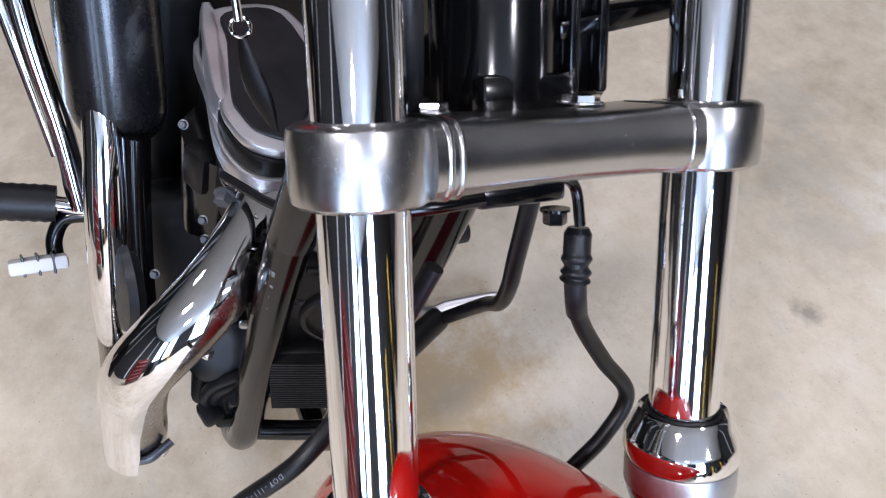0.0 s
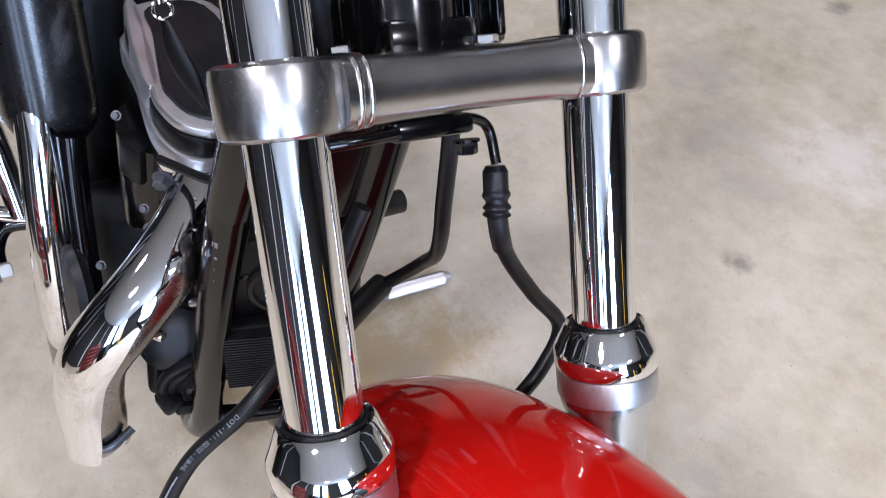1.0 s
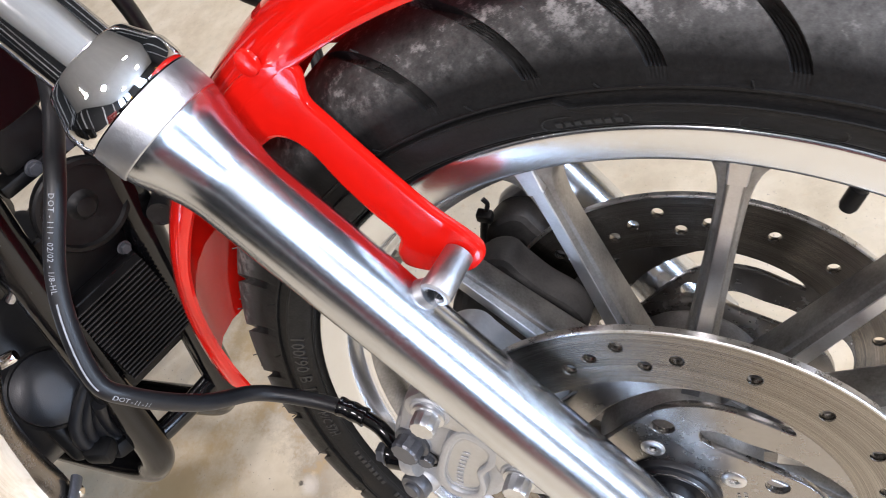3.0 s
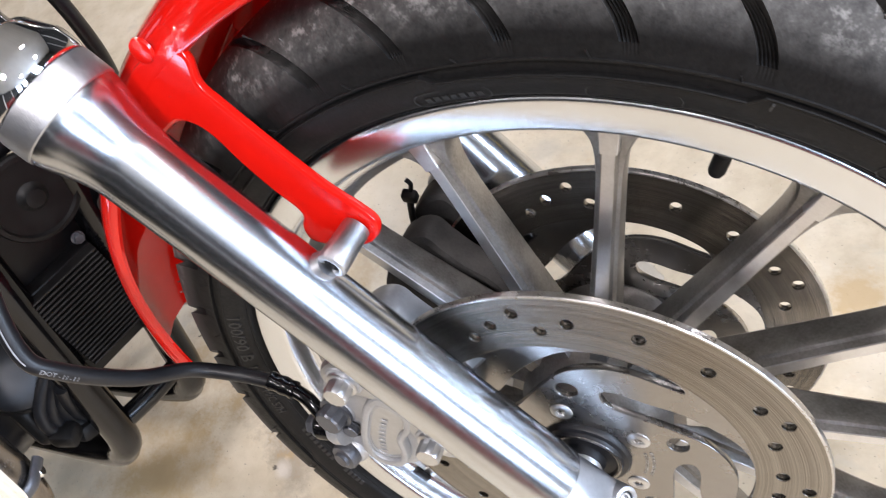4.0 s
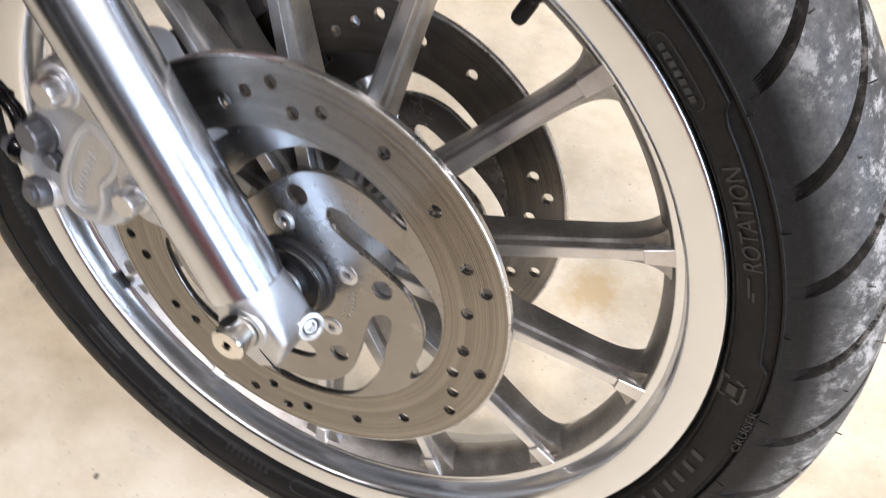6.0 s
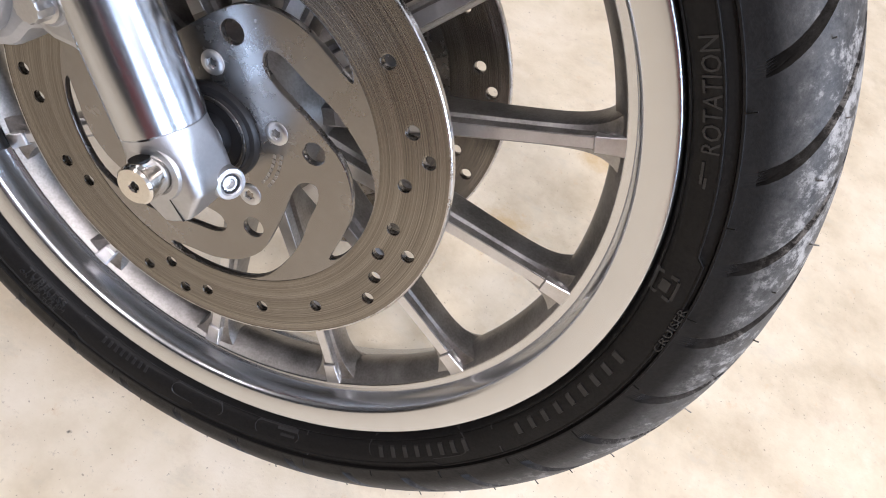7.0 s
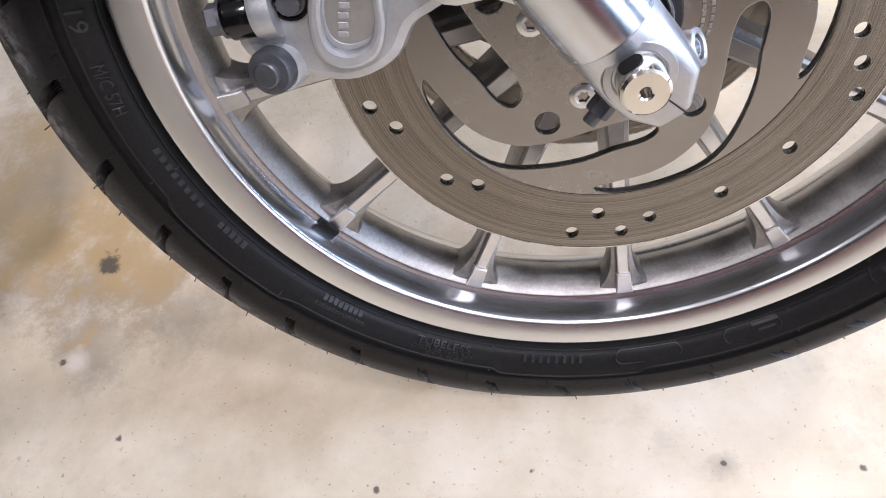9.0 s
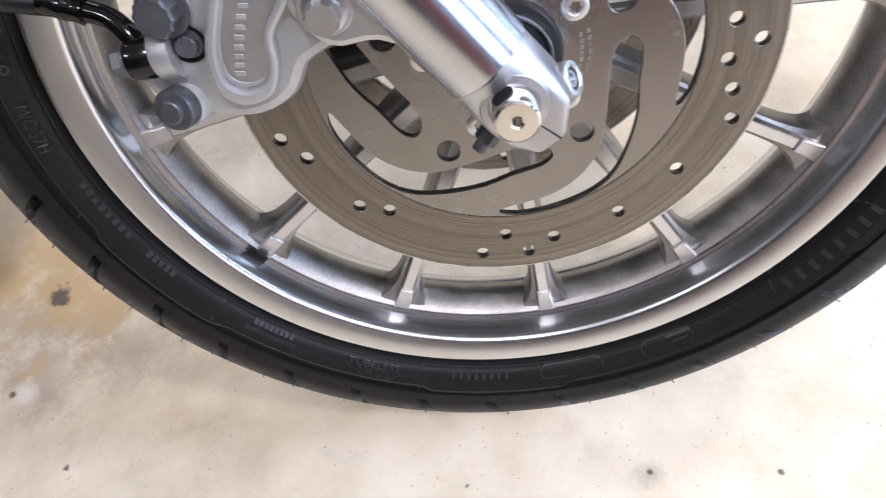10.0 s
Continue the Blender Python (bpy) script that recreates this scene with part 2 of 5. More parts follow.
def concrete():
    m, n, l, b = nodes_of("floor_concrete", 0.62)
    c = n.new("ShaderNodeTexCoord")
    v = c.outputs["Object"]
    huge, big, mid, fine = (noise_node(n, l, s_, 6.0, 0.62, v) for s_ in (1.3, 4.5, 19, 160))
    f = calc(n, l, "ADD", calc(n, l, "MULTIPLY", huge, 0.36), calc(n, l, "ADD", calc(n, l, "MULTIPLY", big, 0.36), calc(n, l, "MULTIPLY", mid, 0.28)))
    col = ramp(n, l, f, [(0.36, (0.42, 0.345, 0.235)), (0.47, (0.59, 0.51, 0.375)), (0.53, (0.655, 0.575, 0.44)), (0.62, (0.72, 0.645, 0.52))])
    # blurred wear in patches a hand wide, rusty and greenish drifts, scattered specks
    col = mixc(n, l, fmap(n, l, noise_node(n, l, 7, 7.0, 0.75, v), 0.54, 0.70, 0.0, 0.6), col, (0.46, 0.37, 0.26))
    col = mixc(n, l, fmap(n, l, noise_node(n, l, 14, 5.0, 0.7, v, (1, 1.7, 1)), 0.56, 0.68, 0.0, 0.45), col, (0.50, 0.46, 0.37))
    col = mixc(n, l, fmap(n, l, noise_node(n, l, 34, 5.0, 0.8, v), 0.60, 0.72, 0.0, 0.5), col, (0.56, 0.40, 0.24))
    col = mixc(n, l, fmap(n, l, noise_node(n, l, 75, 5.0, 0.75, v), 0.63, 0.71, 0.0, 0.6), col, (0.34, 0.29, 0.23))
    col = mixc(n, l, fmap(n, l, noise_node(n, l, 11, 6.0, 0.7, v), 0.58, 0.70, 0.0, 0.30), col, (0.76, 0.70, 0.60))
    for st, lo in (((2.2, 42, 1), 0.70), ((30, 3.0, 1), 0.71)):
        col = mixc(n, l, fmap(n, l, noise_node(n, l, 3.0, 4.0, 0.6, v, st), lo, lo + 0.05, 0.0, 0.35), col, (0.33, 0.29, 0.25))
    col = mixc(n, l, fmap(n, l, noise_node(n, l, 240, 2.0, 0.5, v), 0.68, 0.75, 0.0, 0.7), col, (0.20, 0.17, 0.14))
    wob = noise_node(n, l, 45, 5.0, 0.7, v)
    slow = noise_node(n, l, 16, 6.0, 0.72, v)
    tones = (((0.29, 0.25, 0.195), 0.62), ((0.48, 0.34, 0.17), 0.80), ((0.80, 0.75, 0.68), 0.55), ((0.20, 0.18, 0.15), 0.65), ((0.40, 0.37, 0.31), 0.40))

    def blot(col, x, y, r, warp, by, lo, hi, tone, most):
        d = n.new("ShaderNodeVectorMath")
        d.operation = "DISTANCE"
        d.inputs[1].default_value = (x, y, 0)
        l.new(v, d.inputs[0])
        k = calc(n, l, "DIVIDE", d.outputs["Value"], r)
        k = calc(n, l, "ADD", k, calc(n, l, "MULTIPLY", calc(n, l, "SUBTRACT", warp, 0.5), by))
        return mixc(n, l, fmap(n, l, k, lo, hi, most, 0.0), col, tone)
    for x, y, r, kind in PATCHES:
        col = blot(col, x, y, r, slow, 3.6, 0.35, 1.25, *tones[kind])
    for x, y, r in STAINS:
        col = blot(col, x, y, r, wob, 3.2, 0.55, 1.0, (0.075, 0.066, 0.056), 0.9)
    l.new(col, b.inputs["Base Color"])
    l.new(fmap(n, l, f, 0.3, 0.7, 0.72, 0.5), b.inputs["Roughness"])
    bump(n, l, b, calc(n, l, "ADD", fine, calc(n, l, "MULTIPLY", mid, 2.0)), 0.2, 0.002)
    return m


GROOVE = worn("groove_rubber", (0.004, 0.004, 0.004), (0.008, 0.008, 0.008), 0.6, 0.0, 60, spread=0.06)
LETTERS = worn("letter_rubber", (0.011, 0.011, 0.011), (0.021, 0.021, 0.021), 0.42, 0.0, 60, spread=0.06)
LETTERS.node_tree.nodes["Principled BSDF"].inputs["Specular IOR Level"].default_value = 0.42
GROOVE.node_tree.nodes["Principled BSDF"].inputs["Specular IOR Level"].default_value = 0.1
FRICTION, TYRE, CONCRETE = friction_steel(), tyre_rubber(), concrete()


# ---------------------------------------------------------------- mesh helpers
def finish(me, mat, smooth=35):
    for p in me.polygons:
        p.use_smooth = True
    me.set_sharp_from_angle(angle=radians(smooth))
    me.materials.clear()
    me.materials.append(mat)
    return me


def part(name, bm, mat, parent, label="", m=None, smooth=35):
    """One mesh object under a thing or a part; its places are the parent's."""
    if isinstance(bm, bmesh.types.BMesh):
        if m is not None:
            bm.transform(m)
        bmesh.ops.recalc_face_normals(bm, faces=bm.faces)
        me = bpy.data.meshes.new(name)
        bm.to_mesh(me)
        bm.free()
    else:
        me = bm
        if m is not None:
            me.transform(m)
    ob = new(name, finish(me, mat, smooth))
    ob.parent = parent
    return tagged(ob, label)


def lathe(profile, segs=48, arc=None, closed=False):
    """Profile of (radius, height) turned about z; arc: from and to degrees."""
    bm = bmesh.new()
    n = segs if arc is None else segs + 1
    a0, a1 = (0, 360) if arc is None else arc
    rings = []
    for i in range(n):
        a = radians(a0 + (a1 - a0) * i / segs)
        rings.append([bm.verts.new((r * math.cos(a), r * math.sin(a), h)) for r, h in profile])
    k = len(profile)
    for i in range(segs):
        p, q = rings[i], rings[(i + 1) % n]
        for j in range(k if closed else k - 1):
            f = (p[j], q[j], q[(j + 1) % k], p[(j + 1) % k])
            bm.faces.new(f)
    if arc is not None and closed:
        bm.faces.new(rings[0])
        bm.faces.new(list(reversed(rings[-1])))
    bmesh.ops.remove_doubles(bm, verts=bm.verts, dist=1e-6)
    return bm


def solid(profile, segs=32):
    """A turned solid, closed on the axis at both ends."""
    return lathe([(0.0, profile[0][1]), *profile, (0.0, profile[-1][1])], segs)


def along(a, b):
    """The pose whose z runs from a to b."""
    a, b = Vector(a), Vector(b)
    return Matrix.Translation(a) @ (b - a).to_track_quat("Z", "Y").to_matrix().to_4x4()


# y-axis lathe: z of the lathe becomes -y (outward to the bike's right)
OUT = Matrix(((1, 0, 0, 0), (0, 0, -1, 0), (0, 1, 0, 0), (0, 0, 0, 1)))


def smooth_path(pts, step=8):
    pts = [Vector(p) for p in pts]
    ext = [2 * pts[0] - pts[1], *pts, 2 * pts[-1] - pts[-2]]
    out = []
    for i in range(1, len(ext) - 2):
        p0, p1, p2, p3 = ext[i - 1:i + 3]
        for k in range(step):
            t = k / step
            out.append(0.5 * (2 * p1 + (p2 - p0) * t + (2 * p0 - 5 * p1 + 4 * p2 - p3) * t * t + (3 * p1 - p0 - 3 * p2 + p3) * t ** 3))
    return [*out, pts[-1]]


def sweep(pts, radius, segs=16, step=8, squash=1.0):
    """A round bar along a smooth path; radius: one number, or a function of 0..1."""
    path = smooth_path(pts, step)
    bm = bmesh.new()
    rings, up = [], None
    for i, p in enumerate(path):
        d = (path[min(i + 1, len(path) - 1)] - path[max(i - 1, 0)]).normalized()
        up = d.orthogonal().normalized() if up is None else (up - d * up.dot(d)).normalized()
        side = d.cross(up)
        r = radius(i / (len(path) - 1)) if callable(radius) else radius
        rings.append([bm.verts.new(p + r * (math.cos(a) * up + squash * math.sin(a) * side)) for a in (math.tau * j / segs for j in range(segs))])
    for p, q in zip(rings, rings[1:]):
        for j in range(segs):
            bm.faces.new((p[j], p[(j + 1) % segs], q[(j + 1) % segs], q[j]))
    bm.faces.new(list(reversed(rings[0])))
    bm.faces.new(rings[-1])
    return bm


def curve_mesh(data):
    ob = new("outline", data)
    me = bpy.data.meshes.new_from_object(ob.evaluated_get(bpy.context.evaluated_depsgraph_get()))
    bpy.data.objects.remove(ob)
    return me


def plate(outlines, y0, y1, bevel=0.0006):
    """Outlines of (x, z), the first the rim and the others holes, filled between the depths y0 and y1."""
    cu = bpy.data.curves.new("outline", "CURVE")
    cu.dimensions, cu.fill_mode = "2D", "BOTH"
    cu.extrude, cu.bevel_depth, cu.bevel_resolution = max(1e-4, abs(y1 - y0) / 2 - bevel), bevel, 1
    for o in outlines:
        s_ = cu.splines.new("POLY")
        s_.points.add(len(o) - 1)
        for p, (x, z) in zip(s_.points, o):
            p.co = (x, z, 0, 1)
        s_.use_cyclic_u = True
    me = curve_mesh(cu)
    me.transform(Matrix.Translation((0, (y0 + y1) / 2, 0)) @ OUT)
    return me


def ring(x, z, r, n=20):
    return [(x + r * math.cos(math.tau * i / n), z + r * math.sin(math.tau * i / n)) for i in range(n)]


def soft_outline(pts, step=6):
    """A closed smooth outline through points of the plane."""
    n = len(pts)
    out = []
    for i in range(n):
        p0, p1, p2, p3 = (Vector(pts[(i + k) % n]) for k in (-1, 0, 1, 2))
        for k in range(step):
            t = k / step
            v = 0.5 * (2 * p1 + (p2 - p0) * t + (2 * p0 - 5 * p1 + 4 * p2 - p3) * t * t + (3 * p1 - p0 - 3 * p2 + p3) * t ** 3)
            out.append((v.x, v.y))
    return out


def block(sx, sy, sz, bev=0.003, segs=3):
    bm = bmesh.new()
    bmesh.ops.create_cube(bm, size=1.0)
    bm.transform(Matrix.Diagonal((sx, sy, sz, 1)))
    bmesh.ops.bevel(bm, geom=bm.edges[:], offset=bev, segments=segs, affect="EDGES", profile=0.5)
    return bm


def polar(r, deg):
    return r * math.cos(radians(deg)), r * math.sin(radians(deg))


def bolt(name, m, parent, r, h, mat, label="", sides=12, socket=0.0):
    """A bolt head whose axis is z of m: a washer, a fluted head and a socket."""
    bm = bmesh.new()
    for rr, h0, h1, n, flute in ((r * 1.25, 0.0, h * 0.22, 24, 0.0), (r, h * 0.22, h, sides * 2, 0.09 if sides > 6 else 0.0)):
        loops = []
        for hh, k in ((h0, 1.0), (h1 - 0.15 * (h1 - h0), 1.0), (h1, 0.9)):
            pts = []
            for i in range(n):
                q = rr * k * (1 - flute * (i % 2))
                if sides == 6 and n == 12:
                    q = rr * k * (1.0 if i % 2 == 0 else 0.866)
                pts.append(bm.verts.new((*polar(q, 360 * i / n), hh)))
            loops.append(pts)
        for p, q in zip(loops, loops[1:]):
            for i in range(n):
                bm.faces.new((p[i], p[(i + 1) % n], q[(i + 1) % n], q[i]))
        bm.faces.new(list(reversed(loops[0])))
        top = loops[-1]
        if socket and rr == r:
            a = [bm.verts.new((*polar(socket, 360 * i / n), h1)) for i in range(n)]
            d = [bm.verts.new((*polar(socket * (0.95 if i % 4 else 0.75), 360 * i / n), h1 - h * 0.5)) for i in range(n)]
            for i in range(n):
                j = (i + 1) % n
                bm.faces.new((top[i], top[j], a[j], a[i]))
                bm.faces.new((a[i], a[j], d[j], d[i]))
            bm.faces.new(d)
        else:
            bm.faces.new(top)
    return part(name, bm, mat, parent, label, m, 30)


# ---------------------------------------------------------------- the room
def box(name, x0, x1, y0, y1, z0, z1, mat, bev=0.0):
    bm = bmesh.new()
    bmesh.ops.create_cube(bm, size=1.0)
    bm.transform(Matrix.Translation(((x0 + x1) / 2, (y0 + y1) / 2, (z0 + z1) / 2)) @ Matrix.Diagonal((x1 - x0, y1 - y0, z1 - z0, 1)))
    if bev:
        bmesh.ops.bevel(bm, geom=bm.edges[:], offset=bev, segments=2, affect="EDGES")
    me = bpy.data.meshes.new(name)
    bm.to_mesh(me)
    bm.free()
    return new(name, finish(me, mat))


tagged(box("floor", -5, 5, -4, 5, -0.12, 0, CONCRETE), "pale worn concrete workshop floor with stains and painted shade", "floor", kind="structure")
tagged(box("wall_north", -5, 5, 5, 5.2, 0, 3.2, WALL), "plain dark grey workshop wall", "wall", kind="structure")
tagged(box("wall_west", -5.2, -5, -4.2, 5.2, 0, 3.2, WALL), "plain dark grey workshop wall", "wall", kind="structure")
tagged(box("wall_east_1", 5, 5.2, -4.2, 5.2, 0, 0.64, WALL), "plain dark grey wall under the windows", "wall", kind="structure")
edges = [-4.2] + [e for wy, ww in WINDOWS for e in (wy - ww / 2, wy + ww / 2)] + [5.2]
for k in range(len(WINDOWS) + 1):
    tagged(box("wall_east_%d" % (k + 2), 5, 5.2, edges[2 * k], edges[2 * k + 1], 0.64, 3.2, WALL), "plain dark grey wall between the windows", "wall", kind="structure")
sx0, sx1 = SIDE_WINDOW[0] - SIDE_WINDOW[1] / 2, SIDE_WINDOW[0] + SIDE_WINDOW[1] / 2
for k, (x0, x1, z0, z1) in enumerate(((-5, sx0, 0, 3.2), (sx1, 5, 0, 3.2), (sx0, sx1, 0, 0.64))):
    tagged(box("wall_south_%d" % (k + 1), x0, x1, -4.2, -4, z0, z1, WALL), "plain dark grey workshop wall", "wall", kind="structure")
tagged(box("window_frame", SIDE_WINDOW[0] - 0.03, SIDE_WINDOW[0] + 0.03, -3.94, -3.88, 0.64, 3.06, WALL), "dark window mullion", "window", kind="structure")
tagged(box("ceiling", -5, 5, -4, 5, 3.2, 3.3, CEIL), "dark grey workshop ceiling", "ceiling", kind="structure")
tagged(box("ground", 5.2, 80, -60, 60, -0.16, -0.06, CONCRETE), "pale concrete yard outside the windows", "ground", kind="structure")
for wy, ww in WINDOWS:
    for yy in (wy - ww / 2, wy + 0.2 * ww, wy + ww / 2):
        tagged(box("window_frame", 4.88, 4.94, yy - 0.035, yy + 0.035, 0.63, 3.06, WALL), "dark window mullion", "window", kind="structure")
# unseen pale strips, added so the chrome tubes reflect thin stripes
for k, ty in enumerate((-3.4, -2.75, -2.3, -1.2, -0.4, 0.7, 1.1, 2.4)):
    tagged(box("trim", -5, -4.94, ty, ty + (0.10, 0.22, 0.06)[k % 3], 0.1, 3.0, TRIM), "unseen pale wall strip added for stripes in the chrome", "trim", kind="structure")
for k, tx in enumerate((-4.2, -2.9, -1.8, 0.3, 1.9)):
    w = (0.08, 0.20, 0.06, 0.14)[k % 4]
    tagged(box("trim", tx, tx + w, -4, -3.94, 0.1, 3.0, TRIM), "unseen pale wall strip added for stripes in the chrome", "trim", kind="structure")
    tagged(box("trim", tx + 0.3, tx + 0.3 + w, 4.94, 5, 0.1, 3.0, TRIM), "unseen pale wall strip added for stripes in the chrome", "trim", kind="structure")
WOOD_GREY = worn("lamp_housing", (0.55, 0.55, 0.55), (0.65, 0.65, 0.65), 0.5, 0.0, 30)
for lx, ly in LAMPS:
    tagged(box("ceiling_lamp", lx - 0.17, lx + 0.17, ly - 0.24, ly + 0.24, 3.12, 3.20, WOOD_GREY, 0.01), "small twin-tube ceiling lamp", "lamp", "lamps on the ceiling")

# ---------------------------------------------------------------- the motorcycle
# places below are in the front wheel's own axes: hub at the origin, x ahead, y to the bike's left, z up
STAND = Matrix(((0.94515, 0.0, -0.32665, 0.0), (0.09215, 0.95939, 0.26662, 0.0), (0.31338, -0.28210, 0.90676, 0.3233), (0, 0, 0, 1)))
bike = new("motorcycle")
bike.matrix_world = STAND
tagged(bike, "red and chrome cruiser motorcycle leaning on its side stand", "motorcycle")

SPOKES, SPOKE_AT = 13, 4.0


# tyre ------------------------------------------------------------
def side_y(r):
    """How far the tyre's side stands out at a radius."""
    pts = [(0.2588, 0.0338), (0.2597, 0.0385), (0.2605, 0.0420), (0.264, 0.0455), (0.268, 0.0478), (0.275, 0.0502), (0.281, 0.0513), (0.2850, 0.0515)]
    for (r0, y0), (r1, y1) in zip(pts, pts[1:]):
        if r <= r1:
            return y0 + (y1 - y0) * max(0.0, (r - r0) / (r1 - r0))
    return pts[-1][1]


GROOVES, SHEAR, DEEP = 35, 15.0, 0.0072


def build_tyre():
    half = [(0.250, 0.028, 0), (0.2568, 0.0318, 0)] + [(r, side_y(r) - (0.0010 if r == 0.2617 else 0), 0) for r in (0.2588, 0.2597, 0.2605, 0.2610, 0.2617, 0.2624, 0.264, 0.266, 0.268, 0.272, 0.2755)] + [(0.2792, side_y(0.2792), 0), (0.2799, side_y(0.2799) + 0.0006, 0), (0.2805, side_y(0.2805) + 0.0006, 0), (0.2809, side_y(0.2809), 0)]
    half += [(0.2812, 0.0490, 0), (0.2829, 0.0490, 0), (0.2834, 0.0516, 0), (0.2846, 0.0518, 0), (0.2850, 0.0510, 0), (0.2862, 0.0508, 0)]
    steps = 18
    for i in range(1, steps + 1):
        a = math.pi / 2 * i / steps
        half.append((0.2865 + 0.0480 * math.sin(a) ** 0.84, 0.0508 * math.cos(a), i / steps))
    # the sunken band under the shoulder, wider in some stretches
    notches = ((-4, 24.5), (47, 75), (100, 177), (-161, -128.5), (-105, -60))

    def widen(th):
        th = (th + 180) % 360 - 180
        for a0, a1 in notches:
            lo_, hi_ = min(a0, a1), max(a0, a1)
            if lo_ - 1.2 < th < hi_ + 1.2:
                return min(1.0, (th - lo_ + 1.2) / 1.2, (hi_ + 1.2 - th) / 1.2)
        return 0.0
    prof = [(r, -y, v) for r, y, v in half] + [(r, y, v) for r, y, v in reversed(half[:-1])]
    # one groove a side in each repeat: its two walls, and between them fine ribs
    fr = [(0.0, 0, 0), (0.25, 0, 0), (0.37, 0, 0), (0.75, 0, 0), (0.87, 0, 0)]
    for side, at in ((-1, 0.04), (1, 0.54)):
        fr += [(at - 0.018, side, 0)] + [(at + 0.0145 * q, side, 1 + q % 2) for q in range(9)] + [(at + 0.136, side, 0)]
    fr.sort()
    cols = [(k + f, side, kind) for k in range(GROOVES) for f, side, kind in fr]
    bm = bmesh.new()
    grid = []
    for c, side, kind in cols:
        line = []
        for r, y, v in prof:
            th = 4.4 + c * 360 / GROOVES + SHEAR * v ** 1.55
            dig = 0.0
            if v > 0 and kind and y * side > 0:
                dig = DEEP * min(1.0, max(0.0, (v - 0.04) / 0.10)) * min(1.0, max(0.0, (0.90 - v) / 0.12))
                if v < 0.50:
                    dig *= (0.95 if kind == 1 else 0.62) - 0.45 * max(0.0, (0.34 - v) / 0.34)
            k = dig / 0.05
            if v == 0 and 0.2680 < r < 0.2830:
                r = r - 0.0042 * widen(th) * min(1.0, (r - 0.268) / 0.0105) * (1.0 if r < 0.2820 else 0.0)
            rr, yy = r - dig * (r - 0.283) / 0.05, y * (1 - k)
            x, z = polar(rr, th)
            line.append(bm.verts.new((x, yy, z)))
        grid.append(line)
    n = len(grid)
    for a in range(n):
        p, q = grid[a], grid[(a + 1) % n]
        for j in range(len(prof) - 1):
            f = bm.faces.new((p[j], p[j + 1], q[j + 1], q[j]))
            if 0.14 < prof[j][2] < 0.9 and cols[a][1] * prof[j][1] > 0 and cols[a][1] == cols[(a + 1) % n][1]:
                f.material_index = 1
    return bm


tyre = part("tyre", build_tyre(), TYRE, bike, "black ribbed motorcycle tyre, dust and sheen coloured into its tread", smooth=28)
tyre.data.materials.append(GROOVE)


def on_side(me, centre, r0, proud=0.0005):
    """Bend flat writing (x along, y up, z out) round the tyre's side, its tops towards the hub."""
    for v in me.vertices:
        r = r0 - v.co.y
        th = centre + math.degrees(v.co.x / r0)
        x, z = polar(r, th)
        v.co = (x, -(side_y(r) + v.co.z + proud * 0.2), z)
    return me


def lettering(text, centre, r0, size, width=None):
    cu = bpy.data.curves.new("lettering", "FONT")
    cu.body, cu.size, cu.extrude, cu.align_x, cu.align_y, cu.resolution_u = text, size, 0.0011, "CENTER", "CENTER", 2
    me = curve_mesh(cu)
    xs = [v.co.x for v in me.vertices]
    if width and xs:
        k = width / (max(xs) - min(xs))
        me.transform(Matrix.Diagonal((k, 1, 1, 1)))
    part("lettering", on_side(me, centre, r0), LETTERS, tyre, "raised black rubber lettering", smooth=20)


def bars(name, rects, centre, r0):
    """Raised strips (x, y, width, height) round the side, each a part."""
    for x, y, w, h in rects:
        bm = bmesh.new()
        n = max(2, int(w / 0.004))
        lo = [[bm.verts.new((x - w / 2 + w * i / n, y + s_ * h / 2, zz)) for i in range(n + 1)] for s_, zz in ((-1, -0.0006), (-0.8, 0.0007), (0.8, 0.0007), (1, -0.0006))]
        for p, q in zip(lo, lo[1:]):
            for i in range(n):
                bm.faces.new((p[i], p[i + 1], q[i + 1], q[i]))
        for i in (0, n):
            bm.faces.new([row[i] for row in lo])
        bmesh.ops.recalc_face_normals(bm, faces=bm.faces)
        me = bpy.data.meshes.new(name)
        bm.to_mesh(me)
        bm.free()
        part(name, on_side(me, centre, r0), LETTERS, tyre, "raised black rubber mark", smooth=20)


def pill(centre, r0, w, h):
    """A raised outline with round ends."""
    bm = bmesh.new()
    path = []
    for sx_, a0 in ((1, -90), (-1, 90)):
        for i in range(9):
            dx, dy = polar(h / 2, a0 + 180 * i / 8)
            path.append((sx_ * (w / 2 - h / 2) + dx, dy))
    full = []
    for (x0, y0), (x1, y1) in zip(path, path[1:] + path[:1]):
        k = max(1, int(math.hypot(x1 - x0, y1 - y0) / 0.004))
        full += [(x0 + (x1 - x0) * i / k, y0 + (y1 - y0) * i / k) for i in range(k)]
    rows_ = [[bm.verts.new((x * (1 + d / w), y * (1 + d / h), zz)) for x, y in full] for d, zz in ((0.0, -0.0006), (-0.0006, 0.0005), (-0.0014, 0.0005), (-0.002, -0.0006))]
    for p, q in zip(rows_, rows_[1:]):
        for i in range(len(full)):
            j = (i + 1) % len(full)
            bm.faces.new((p[i], p[j], q[j], q[i]))
    me = bpy.data.meshes.new("mould_plate")
    bm.to_mesh(me)
    bm.free()
    part("mould_plate", on_side(me, centre, r0), LETTERS, tyre, "raised outline on the tyre's side", smooth=20)


